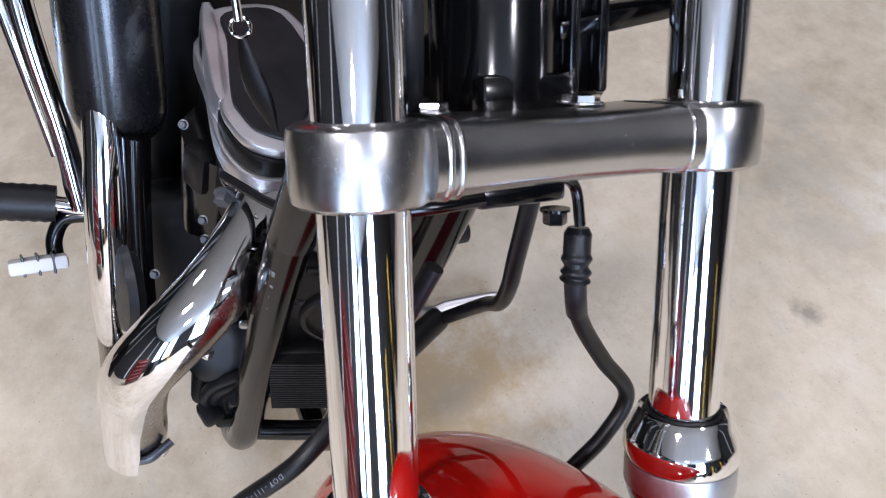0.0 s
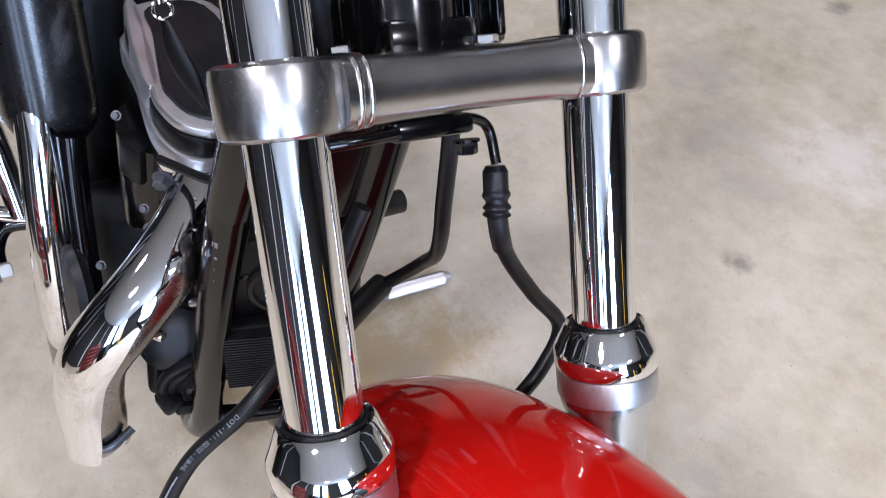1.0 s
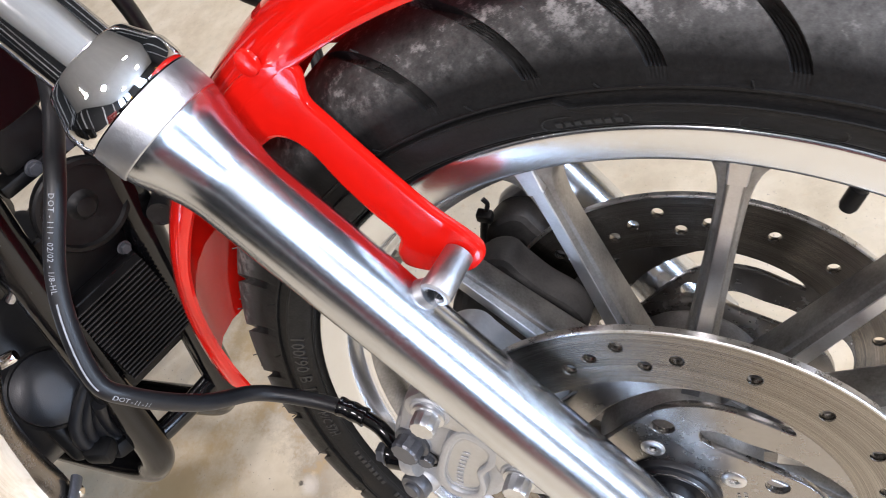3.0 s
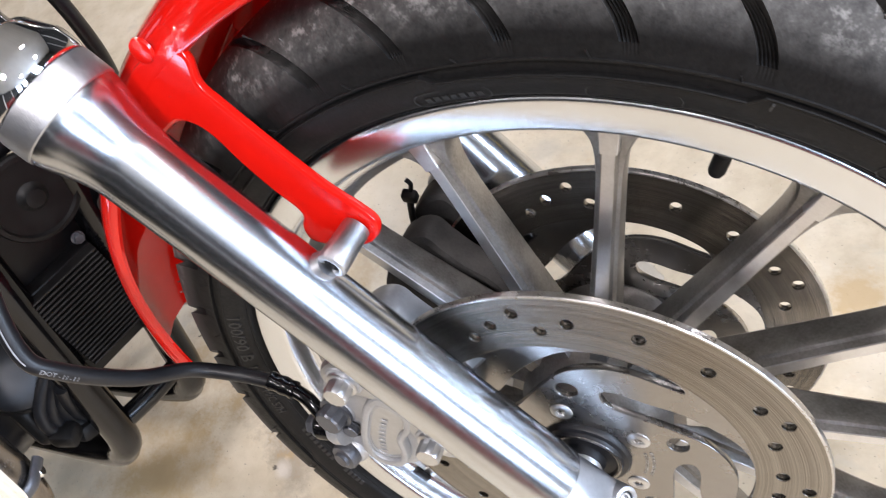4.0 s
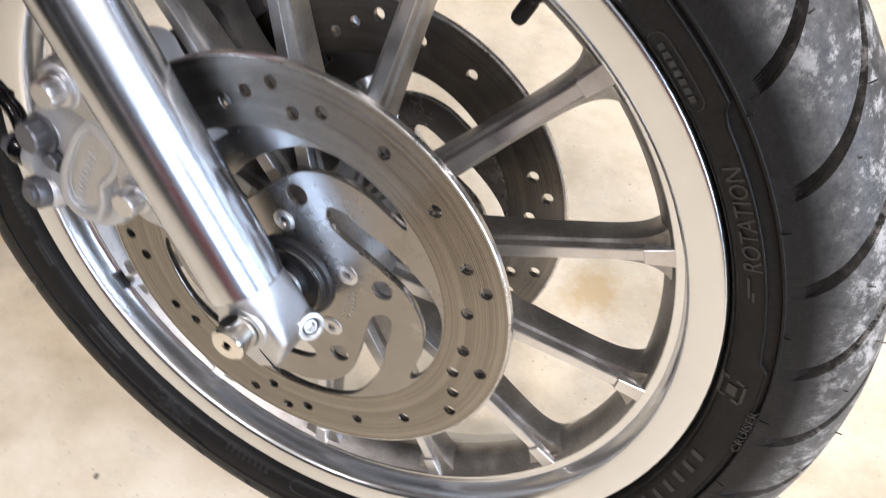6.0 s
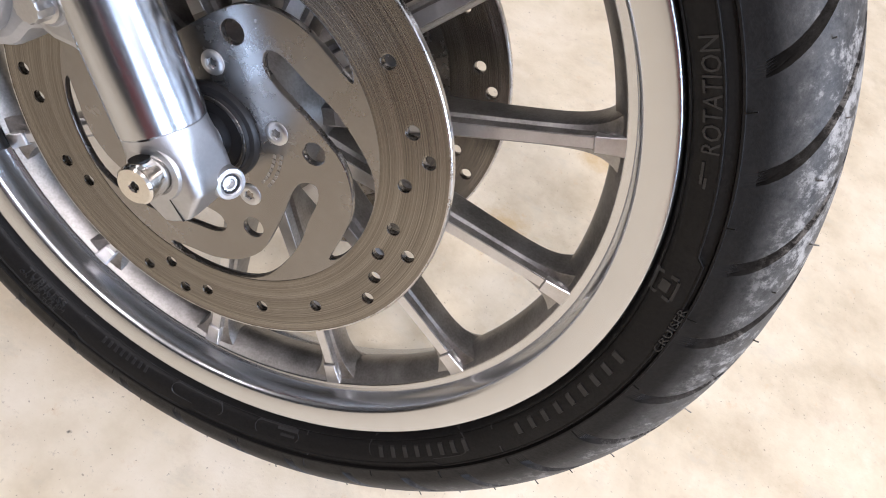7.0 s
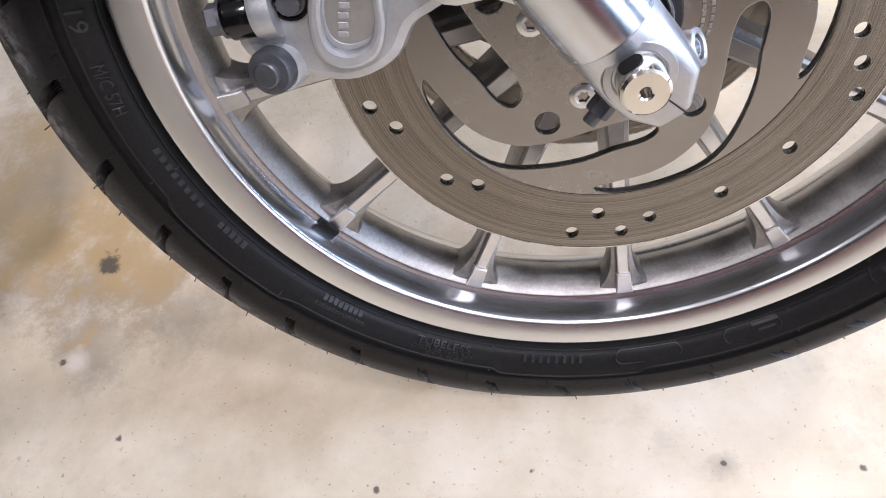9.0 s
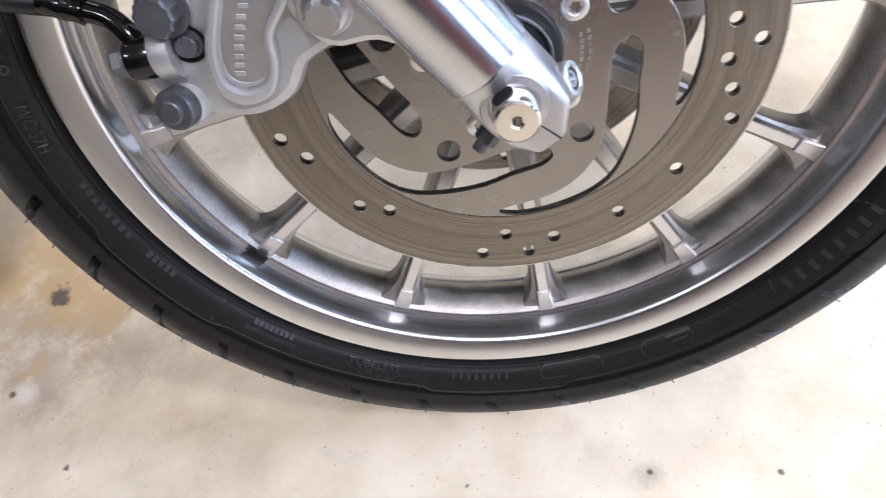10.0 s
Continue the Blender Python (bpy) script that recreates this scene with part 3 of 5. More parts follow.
lettering("ROTATION", 13.6, 0.2712, 0.0125, 0.056)
bars("rotation_arrow", [(0, 0.003, 0.012, 0.0016), (-0.005, 0.001, 0.006, 0.0016)], 5.4, 0.2712)
lettering("CRUISER", -14.4, 0.2810, 0.0062, 0.034)
lettering("TUBELESS", -137.0, 0.2652, 0.0066, 0.040)
lettering("ON TUBE TYPE RIM", -137.0, 0.2698, 0.0046, 0.046)
lettering("FIT A TUBE", -136.3, 0.2738, 0.0046, 0.028)
lettering("100/90 B 19", 146.5, 0.2705, 0.0125, 0.072)
lettering("M/C 57H", 161.5, 0.2695, 0.0095, 0.030)
bars("maker_mark", [(i * 0.0105 - 0.037, 0, 0.0036, 0.0092) for i in range(8)], -61.0, 0.2680)
bars("maker_mark", [(i * 0.0122 - 0.049, 0, 0.0038, 0.0082) for i in range(9)], -32.5, 0.2680)
bars("maker_mark", [(i * 0.0058 - 0.02, 0, 0.0024, 0.0056) for i in range(8)], -119.5, 0.2660)
bars("crest", [(0, 0.006, 0.016, 0.002), (0, -0.006, 0.012, 0.002), (-0.007, 0, 0.002, 0.012), (0.007, 0, 0.002, 0.012), (0, 0, 0.007, 0.006)], -9.5, 0.2670)
bars("maker_mark", [(i * 0.0040 - 0.010, 0.0030, 0.0028, 0.0034) for i in range(8)], -155.0, 0.2665)
bars("maker_mark", [(i * 0.0026 - 0.014, -0.0022, 0.0018, 0.0024) for i in range(15)], -155.0, 0.2665)
bars("code_mark", [(i * 0.006 - 0.02, 0, 0.0035, 0.0035) for i in range(8)], 175.0, 0.2650)
bars("code_mark", [(i * 0.005 - 0.01, 0, 0.0035, 0.004) for i in range(5)], -174.0, 0.2650)
bars("code_mark", [(0.006, 0.002, 0.018, 0.002), (0.006, -0.002, 0.012, 0.002)], -88.0, 0.2650)
for c, w in ((-88.8, 0.040), (-104.5, 0.048), (74.2, 0.041), (56.2, 0.042), (-62, 0.086), (30.0, 0.041)):
    pill(c, 0.2665, w, 0.0105 if w < 0.08 else 0.016)
bars("code_mark", [(i * 0.0045 - 0.014, 0, 0.003, 0.004) for i in range(7)], 74.0, 0.2665)
bars("code_mark", [(i * 0.0045 - 0.014, 0, 0.003, 0.004) for i in range(7)], 30.0, 0.2665)
for c in (45.0, -47.5, -83.0, -129.0, -163.0, 174.0, 120.0):
    bars("mould_rib", [(0, 0, 0.001, 0.020)], c, 0.2700)
# moulding vents: thin rubber whiskers left on the shoulder
for k in range(90):
    th = k * 4.0 + (k % 3) * 0.9
    r0, y0 = ((0.2848, 0.0512), (0.3165, 0.0384), (0.3262, 0.0285))[k % 3]
    x, z = polar(r0, th)
    x2, z2 = polar(r0 + 0.0036 + 0.0014 * (k % 2), th + 0.3)
    part("rubber_whisker", sweep([(x, -y0, z), ((x + x2) / 2, -y0 - 0.0014, (z + z2) / 2), (x2, -y0 - 0.0024, z2)], 0.00044, 5, 3), TYRE, tyre)

# rim -------------------------------------------------------------
RIM = [(0.2490, 0.026), (0.2570, 0.0300), (0.2590, 0.0330), (0.2591, 0.0352), (0.2587, 0.0370), (0.2579, 0.0384), (0.2568, 0.0391), (0.2556, 0.0393), (0.2540, 0.0389), (0.2400, 0.0374), (0.2380, 0.0362), (0.2366, 0.0340),
       (0.2352, 0.0260), (0.2346, 0.0215), (0.2338, 0.0195), (0.2320, 0.0188), (0.2296, 0.0186), (0.2288, 0.0181), (0.2288, 0.0120)]
rim = part("wheel_rim", lathe([(r, y) for r, y in RIM] + [(r, -y) for r, y in reversed(RIM)], 160, closed=True), RIM_METAL, bike, "polished cast aluminium thirteen-spoke wheel rim", OUT)
rim.data.materials.append(RIM_MIRROR)
for f in rim.data.polygons:
    # the slope inside the lip is polished to a mirror
    rr = math.hypot(f.center.x, f.center.z)
    if 0.2300 < rr < 0.2384:
        f.material_index = 1


web = [(0.2310, 0.0140), (0.2294, 0.0177), (0.2284, 0.0176), (0.2262, 0.0150), (0.2208, 0.0060), (0.2196, 0.0)]
part("cast_web", lathe(web + [(r, -y) for r, y in reversed(web[:-1])], 160, closed=True), CAST, rim, "rough grey cast ring between the spokes", OUT)


def shared(name, bm, mat, smooth):
    bmesh.ops.recalc_face_normals(bm, faces=bm.faces)
    me = bpy.data.meshes.new(name)
    bm.to_mesh(me)
    bm.free()
    return finish(me, mat, smooth)


def build_spoke():
    """A cast spoke along x: grooved flanks that spread into the rim."""
    bm = bmesh.new()
    rings = []
    for i in range(37):
        t = 1 - (1 - i / 36) ** 1.6
        r = 0.042 + (0.2262 - 0.042) * t
        foot = math.exp(-((0.2262 - r) / 0.0095))
        ridge = 0.0036 + 0.0030 * foot + 0.002 * (1 - t) ** 2
        w = 0.0072 + 0.0150 * foot + 0.004 * (1 - t) ** 2
        d = 0.0155 + 0.009 * (1 - t) ** 1.5
        shelf, low = ridge + 0.0011, 0.70 + 0.26 * foot
        half_ = [(-w, d * 0.10), (-w * 0.98, d * 0.58), (-(shelf + (w - shelf) * 0.72), d * low), (-shelf, d * min(0.99, low + 0.06)), (-ridge, d), (ridge, d), (shelf, d * min(0.99, low + 0.06)), (shelf + (w - shelf) * 0.72, d * low), (w * 0.98, d * 0.58), (w, d * 0.10)]
        sec = half_ + [(u, -v * (0.55 + 0.45 * foot)) for u, v in reversed(half_)]
        rings.append([bm.verts.new((r, -v, u)) for u, v in sec])
    n = len(rings[0])
    for p, q in zip(rings, rings[1:]):
        for j in range(n):
            bm.faces.new((p[j], q[j], q[(j + 1) % n], p[(j + 1) % n]))
    bm.faces.new(rings[0])
    bm.faces.new(list(reversed(rings[-1])))
    return shared("spoke", bm, CAST, 25)


def build_ridge():
    """The linished face on a spoke, with a small step before the rim."""
    bm = bmesh.new()
    rings = []
    for i in range(20):
        t = i / 19
        r = 0.060 + (0.2115 - 0.060) * t
        tt = (r - 0.042) / 0.182
        d = 0.0155 + 0.009 * (1 - tt) ** 1.5
        w = 0.0037 + 0.002 * (1 - tt) ** 2
        rings.append([bm.verts.new((r, -h, u)) for u, h in ((-w, d - 0.001), (-w * 0.86, d + 0.0009), (w * 0.86, d + 0.0009), (w, d - 0.001))])
    for p, q in zip(rings, rings[1:]):
        for j in range(4):
            bm.faces.new((p[j], q[j], q[(j + 1) % 4], p[(j + 1) % 4]))
    bm.faces.new(rings[0])
    bm.faces.new(list(reversed(rings[-1])))
    return shared("spoke_ridge", bm, RIDGE, 30)


spoke_mesh, ridge_mesh = build_spoke(), build_ridge()


def build_pad():
    """The machined flat at a spoke's outer end, spreading into the ledge of the rim."""
    bm = bmesh.new()
    rings = []
    for r, w in ((0.2118, 0.0044), (0.2124, 0.0048), (0.2180, 0.0050), (0.2230, 0.0053), (0.2270, 0.0057), (0.2300, 0.0062), (0.2325, 0.0070)):
        top = 0.0176 if r < 0.212 else 0.0184
        rings.append([bm.verts.new((r, -h, u)) for u, h in ((-w - 0.0008, 0.0110), (-w, top - 0.0006), (-w + 0.0006, top), (w - 0.0006, top), (w, top - 0.0006), (w + 0.0008, 0.0110))])
    for p, q in zip(rings, rings[1:]):
        for j in range(6):
            bm.faces.new((p[j], q[j], q[(j + 1) % 6], p[(j + 1) % 6]))
    bm.faces.new(rings[0])
    bm.faces.new(list(reversed(rings[-1])))
    return shared("spoke_pad", bm, RIDGE, 35)


pad_mesh = build_pad()
for k in range(SPOKES):
    turn_ = pose(0, 0, 0, 0, -(SPOKE_AT + 360 * k / SPOKES), 0)
    sp = new("spoke", spoke_mesh)
    sp.parent, sp.matrix_basis = rim, turn_
    for nm, me in (("spoke_ridge", ridge_mesh), ("spoke_pad", pad_mesh)):
        ob = new(nm, me)
        ob.parent, ob.matrix_basis = rim, turn_
part("hub", solid([(0.030, -0.056), (0.044, -0.055), (0.048, -0.050), (0.048, -0.034), (0.052, -0.026), (0.052, 0.026), (0.048, 0.034), (0.048, 0.050), (0.044, 0.055), (0.030, 0.056)], 64), CAST, rim, "cast aluminium wheel hub", OUT)
vx, vz = polar(0.2236, 44.8)
wx, wz = polar(0.1985, 44.4)
valve = part("valve_stem", solid([(0.0060, 0.0), (0.0058, 0.004), (0.0042, 0.006), (0.0042, 0.008)], 20), RUBBER, rim, "black rubber valve stem", along((vx, -0.002, vz), (wx, -0.002, wz)))
part("valve_cap", solid([(0.0042, 0.008), (0.0046, 0.0085), (0.0046, 0.019), (0.0036, 0.0215)], 14), PLASTIC, rim, "ribbed black valve cap", along((vx, -0.002, vz), (wx, -0.002, wz)))
ax_, az_ = polar(0.2315, -163.1)
part("balance_weight", block(0.0075, 0.004, 0.015, 0.001, 2), PLASTIC, rim, "small grey stick-on balance weight", pose(ax_, -0.0215, az_, 0, 163.1, 0))

# brake discs -----------------------------------------------------
SLOT = [(0.0680, 53), (0.0590, 50), (0.0562, 38), (0.0612, 22), (0.0700, 9), (0.0818, -3), (0.0896, -15), (0.0940, -27), (0.0965, -40), (0.1000, -46), (0.1035, -43), (0.1046, -36), (0.1046, -25),
        (0.1040, -13), (0.1000, -3), (0.0905, 9), (0.0823, 21), (0.0754, 32), (0.0728, 46)]
HOLES = [(0.1260, 47), (0.1250, 28.2), (0.1258, 10.6), (0.1333, 3.2), (0.1196, -4.5), (0.1190, -19.3), (0.1335, -24.9), (0.1182, -30.0), (0.1262, -37.8), (0.1340, -45.0), (0.1262, -62.8), (0.1262, -82.3),
         (0.1260, -101.5), (0.1335, -109.0), (0.1186, -115.4), (0.1335, -121.6), (0.1182, -151.8), (0.1262, -159.5), (0.1262, -179.5), (0.1332, 173.0), (0.1262, 153.0), (0.1262, 134.0), (0.1262, 115.0),
         (0.1186, 94.3), (0.1250, 86.8), (0.1326, 78.8), (0.1180, 72.9), (0.1252, 64.9)]


def disc(side, turn):
    """A drilled brake disc: slotted carrier, worn friction band and five screws. side: -1 right, 1 left."""
    y = side * 0.0597
    y0, y1 = y, y - side * 0.005
    slots = [soft_outline([polar(r, a + turn + 72 * k) for r, a in SLOT], 3) for k in range(5)]
    big = [ring(*polar(0.0645, 70.6 + turn + 72 * k), 0.0074, 24) for k in range(5)]
    body = part("brake_disc", plate([ring(0, 0, 0.1052, 120), ring(0, 0, 0.0305, 48)] + slots + big, y0 - side * 0.0002, y1 + side * 0.0002), STEEL, bike, "slotted steel front brake disc")
    part("friction_band", plate([ring(0, 0, 0.1451, 160), ring(0, 0, 0.1050, 120)] + [ring(*polar(r, a + turn), 0.0045, 18) for r, a in HOLES], y0, y1, 0.0007), FRICTION, body, "drilled friction band worn in rings")
    rim_ = lathe([(0.1448, 0.0002), (0.1457, 0.0001), (0.1462, -0.0006), (0.1462, -0.0044), (0.1457, -0.0050), (0.1448, -0.0051)], 160)
    part("disc_edge", rim_, EDGE, body, "bright worn edge of the disc", Matrix.Translation((0, y0, 0)) @ OUT @ (Matrix() if side < 0 else Matrix.Rotation(math.pi, 4, "X")))
    for k in range(5):
        x, z = polar(0.0426, 81.0 + turn + 72 * k)
        m = Matrix.Translation((x, y0, z)) @ OUT @ (Matrix() if side < 0 else Matrix.Rotation(math.pi, 4, "X"))
        screw = part("disc_screw", lathe([(0.0034, -0.0012), (0.0036, 0.0008), (0.0042, 0.0012), (0.0060, 0.0011), (0.0072, 0.0004), (0.0074, -0.0008)], 30), ZINC, body, "zinc countersunk screw", m)
        star = [polar(0.0036 if i % 2 else 0.0027, 30 * i) for i in range(12)]
        part("screw_socket", solid([(0.0035, -0.0012), (0.0034, -0.0010)], 18), GUNMETAL, screw, "dark star socket", m)
        part("socket_edge", plate([ring(0, 0, 0.0042, 24), star], -0.0006, 0.0006, 0.0001), ZINC, screw, "", m @ OUT.inverted() @ Matrix.Translation((0, -0.0004, 0)))
    return body


right_disc = disc(-1, 0.0)
disc(1, -2.3)
# stamped print on the right disc, too small to read
for k in range(14):
    col_, row_ = k % 7, k // 7
    x, z = polar(0.0400 + 0.0042 * row_, -42 + 5.0 * col_ + 1.5 * row_)
    part("stamped_mark", block(0.0018, 0.0004, 0.0026, 0.0001, 1), CAST, right_disc, "", pose(x, -0.0598, z, 0, -(-42 + 5.0 * col_), 0))
for side in (-1, 1):
    s_ = Matrix() if side < 0 else Matrix.Rotation(math.pi, 4, "Z")
    part("bearing_seal", lathe([(0.0125, 0.070), (0.0140, 0.070), (0.0150, 0.0645), (0.0215, 0.0640), (0.0225, 0.0655), (0.0255, 0.0655), (0.0262, 0.0635), (0.0290, 0.0630), (0.0304, 0.0610), (0.0306, 0.054)], 48), RUBBER, bike, "black hub seal round the axle spacer", s_ @ OUT)
    part("seal_ring", lathe([(0.0226, 0.0640), (0.0228, 0.0660), (0.0236, 0.0664), (0.0250, 0.0662), (0.0254, 0.0640)], 48), STEEL, bike, "grey steel ring of the hub seal", s_ @ OUT)
    part("axle_spacer", lathe([(0.0105, 0.074), (0.0128, 0.074), (0.0132, 0.0725), (0.0132, 0.055)], 32), ZINC, bike, "bright axle spacer", s_ @ OUT)

# fork ------------------------------------------------------------
def leg(side):
    """The axes of a fork leg: z up along the tube, x ahead."""
    return Matrix(((0.968, 0, -0.2512, 0.0005), (0, 1, 0, -0.0941 if side < 0 else 0.0952), (0.2512, 0, 0.968, 0), (0, 0, 0, 1)))


for side in (-1, 1):
    m = leg(side)
    prof = [(0.0150, 0.018), (0.0225, 0.0185), (0.0238, 0.0200), (0.0240, 0.024), (0.0237, 0.05), (0.0232, 0.12), (0.0228, 0.20), (0.0228, 0.326), (0.0231, 0.331), (0.0240, 0.337), (0.0260, 0.345), (0.0282, 0.352), (0.0298, 0.357), (0.0306, 0.361), (0.0310, 0.366), (0.0312, 0.3795), (0.0195, 0.380)]
    slider = part("fork_slider", solid(prof, 64), POLISHED, bike, "polished aluminium fork slider", m)
    cap = [(0.0196, 0.379), (0.0314, 0.3803), (0.0320, 0.3815), (0.0325, 0.385), (0.0326, 0.392), (0.0318, 0.3945), (0.0268, 0.4045), (0.0255, 0.4078), (0.0243, 0.4092), (0.0230, 0.4085), (0.0197, 0.407)]
    part("slider_collar", lathe([(0.0306, 0.3625), (0.0314, 0.3632), (0.0316, 0.3645), (0.0316, 0.3780), (0.0313, 0.3796), (0.0300, 0.3797)], 64), SATIN_ALU, slider, "frosted collar of the slider", m)
    part("dust_cover", lathe(cap, 64), CHROME, slider, "chrome dust cover", m)
    part("dust_lip", lathe([(0.0218, 0.4083), (0.0214, 0.4098), (0.0204, 0.4100), (0.0195, 0.4090)], 48), RUBBER, slider, "black rubber wiper lip", m)
    part("fork_tube", solid([(0.0195, 0.30), (0.0195, 0.86)], 64), CHROME, bike, "chrome fork tube", m)
    # axle clamp at the foot: square-shouldered sections that follow the round slider
    fb = bmesh.new()
    rings = []
    for h, x0, x1, yy, e in ((0.024, -0.0228, 0.0228, 0.0228, 2.0), (0.014, -0.0220, 0.0222, 0.0212, 2.6), (0.005, -0.0212, 0.0218, 0.0196, 4.0), (-0.006, -0.0205, 0.0216, 0.0188, 5.5), (-0.0165, -0.0186, 0.0212, 0.0184, 6.0), (-0.0185, -0.0178, 0.0200, 0.0184, 6.0), (-0.0290, -0.0105, 0.0095, 0.0180, 6.0), (-0.0305, -0.0085, 0.0070, 0.0165, 5.0)):
        ring_ = []
        for i in range(48):
            c, q = math.cos(math.tau * i / 48), math.sin(math.tau * i / 48)
            px = math.copysign(abs(c) ** (2 / e), c) * (x1 - x0) / 2 + (x0 + x1) / 2
            ring_.append(fb.verts.new((px, math.copysign(abs(q) ** (2 / e), q) * yy, h)))
        rings.append(ring_)
    for p, q in zip(rings, rings[1:]):
        for i in range(48):
            fb.faces.new((p[i], p[(i + 1) % 48], q[(i + 1) % 48], q[i]))
    fb.faces.new(rings[0])
    fb.faces.new(list(reversed(rings[-1])))
    part("axle_clamp", fb, SATIN_ALU, slider, "cast axle clamp with a slit", m, 38)
    part("clamp_slit", block(0.0008, 0.0030, 0.0150, 0.0002, 1), PLASTIC, slider, "dark slit of the clamp", m @ pose(0.003, side * 0.0172, -0.0225, 0, -12, 0))
    if side < 0:
        # raised boss round the axle, and the axle itself
        part("axle_boss", lathe([(0.0118, 0.008), (0.0118, 0.0200), (0.0126, 0.0208), (0.0158, 0.0204), (0.0166, 0.0185), (0.0168, 0.012)], 40), SATIN_ALU, slider, "boss round the axle", Matrix.Translation((0, -0.0941, 0)) @ OUT)
axle = part("axle", lathe([(0.0, 0.1215), (0.0022, 0.1215), (0.0024, 0.1285), (0.0034, 0.1292), (0.0096, 0.1292), (0.0108, 0.1280), (0.0110, 0.1265), (0.0110, -0.122), (0.0, -0.122)], 48), NICKEL, bike, "bright nickel wheel axle end", OUT)
part("axle_pin_hole", solid([(0.0056, 0.0), (0.0056, 0.0012)], 24), PLASTIC, axle, "cross hole", along((-0.0016, -0.1195, 0.0098), (-0.0018, -0.1195, 0.0112)))

# pinch bolt: a ring with a socket screw on the front of the right clamp
pm = along((0.0205, -0.0845, -0.0145), (0.0205 + 0.90, -0.0845 - 0.43, -0.0145 + 0.08))
part("pinch_ring", lathe([(0.0058, 0.003), (0.0058, 0.0085), (0.0068, 0.0092), (0.0088, 0.0088), (0.0094, 0.0075), (0.0098, -0.008)], 32), SATIN_ALU, bike, "boss of the pinch screw", pm)
bolt("pinch_screw", pm @ pose(0, 0, 0.001), bike, 0.0050, 0.0066, ZINC, "socket pinch screw", 12, 0.0032)
# drain screw and pinch nut under the right foot
bolt("pinch_nut", along((-0.0165, -0.0930, -0.0165), (-0.10, -0.118, -0.055)), bike, 0.0062, 0.0100, GUNMETAL, "dark pinch nut", 6)
part("pinch_stud", solid([(0.0036, 0.0), (0.0036, 0.0145), (0.0030, 0.0155)], 16), GUNMETAL, bike, "threaded end of the pinch screw", along((-0.0165, -0.0930, -0.0165), (-0.10, -0.118, -0.055)))

# lug that carries the fender
for side in (-1, 1):
    a, b_ = Vector((-0.0250, side * 0.0892, 0.2162)), Vector((-0.0195, side * 0.0640, 0.2185))
    lug = part("fender_lug", lathe([(0.0046, 0.0), (0.0046, 0.008), (0.0, 0.008), (0.0, 0.0075)], 24), GUNMETAL, bike, "threaded hole", along(a, b_))
    part("lug_boss", lathe([(0.0046, 0.006), (0.0046, -0.0004), (0.0056, -0.0016), (0.0074, -0.0018), (0.0086, -0.0006), (0.0090, 0.002), (0.0086, 0.012), (0.0082, 0.0265)], 36), SATIN_ALU, bike, "round lug on the slider", along(a, b_))
    part("lug_web", sweep([(-0.058, side * 0.0900, 0.2130), (-0.042, side * 0.0885, 0.2150), (-0.0290, side * 0.0868, 0.2165)], lambda t: 0.0125 - 0.0045 * t, 24, 8), SATIN_ALU, bike, "neck of the lug")

# lower fork clamp
CL = Matrix(((0.968, 0, -0.2512, -0.1414), (0, 1, 0, 0), (0.2512, 0, 0.968, 0.5467), (0, 0, 0, 1)))
clamp_bm = lathe([(0.0198, -0.017), (0.0262, -0.0165), (0.0290, -0.0145), (0.0298, -0.010), (0.0298, 0.010), (0.0290, 0.0145), (0.0262, 0.0165), (0.0198, 0.017)], 64, closed=True)
clamp_bm.transform(Matrix.Translation((0, -0.0941, 0)))
clamp = part("fork_clamp", clamp_bm, CLAMP_METAL, bike, "brushed aluminium lower fork clamp", CL)
ring_bm = lathe([(0.0198, -0.017), (0.0262, -0.0165), (0.0290, -0.0145), (0.0298, -0.010), (0.0298, 0.010), (0.0290, 0.0145), (0.0262, 0.0165), (0.0198, 0.017)], 64, closed=True)
ring_bm.transform(Matrix.Translation((0, 0.0941, 0)))
part("clamp_ring", ring_bm, CLAMP_METAL, clamp, "", CL)


def bridge():
    """The bar between the two clamps: a rounded section swept along y, deeper near the tubes."""
    bm = bmesh.new()
    rings = []
    for i in range(33):
        t = -1 + 2 * i / 32
        y = 0.072 * t
        front = 0.0245 - 0.004 * (1 - abs(t) ** 3)
        h = 0.0165 - 0.0012 * (1 - t * t)
        back = -0.030
        sec = [(back, -h), (front - 0.010, -h), (front - 0.004, -h + 0.002), (front, -h * 0.55), (front + 0.001, 0), (front, h * 0.55), (front - 0.004, h - 0.002), (front - 0.010, h), (back, h)]
        rings.append([bm.verts.new((x, y, z)) for x, z in sec])
    n = len(rings[0])
    for p, q in zip(rings, rings[1:]):
        for j in range(n):
            bm.faces.new((p[j], p[(j + 1) % n], q[(j + 1) % n], q[j]))
    bm.faces.new(rings[0])
    bm.faces.new(list(reversed(rings[-1])))
    return bm


part("clamp_bridge", bridge(), CLAMP_METAL, clamp, "brushed bridge of the clamp", CL)
for y, w in ((-0.0655, 0.0020), (-0.0600, 0.0016), (0.0655, 0.0016)):
    part("clamp_rib", sweep([(-0.026, y, 0.0152), (0.010, y, 0.0156), (0.0205, y, 0.0118), (0.0232, y, 0.0), (0.0205, y, -0.0118), (0.010, y, -0.0156), (-0.026, y, -0.0152)], w, 12, 8), CLAMP_METAL, clamp, "", CL)
for y in (-0.052, 0.034):
    bolt("clamp_bolt", CL @ pose(-0.020, y, 0.0165), bike, 0.0080, 0.0048, CHROME, "bright hexagon bolt on the clamp", 6)

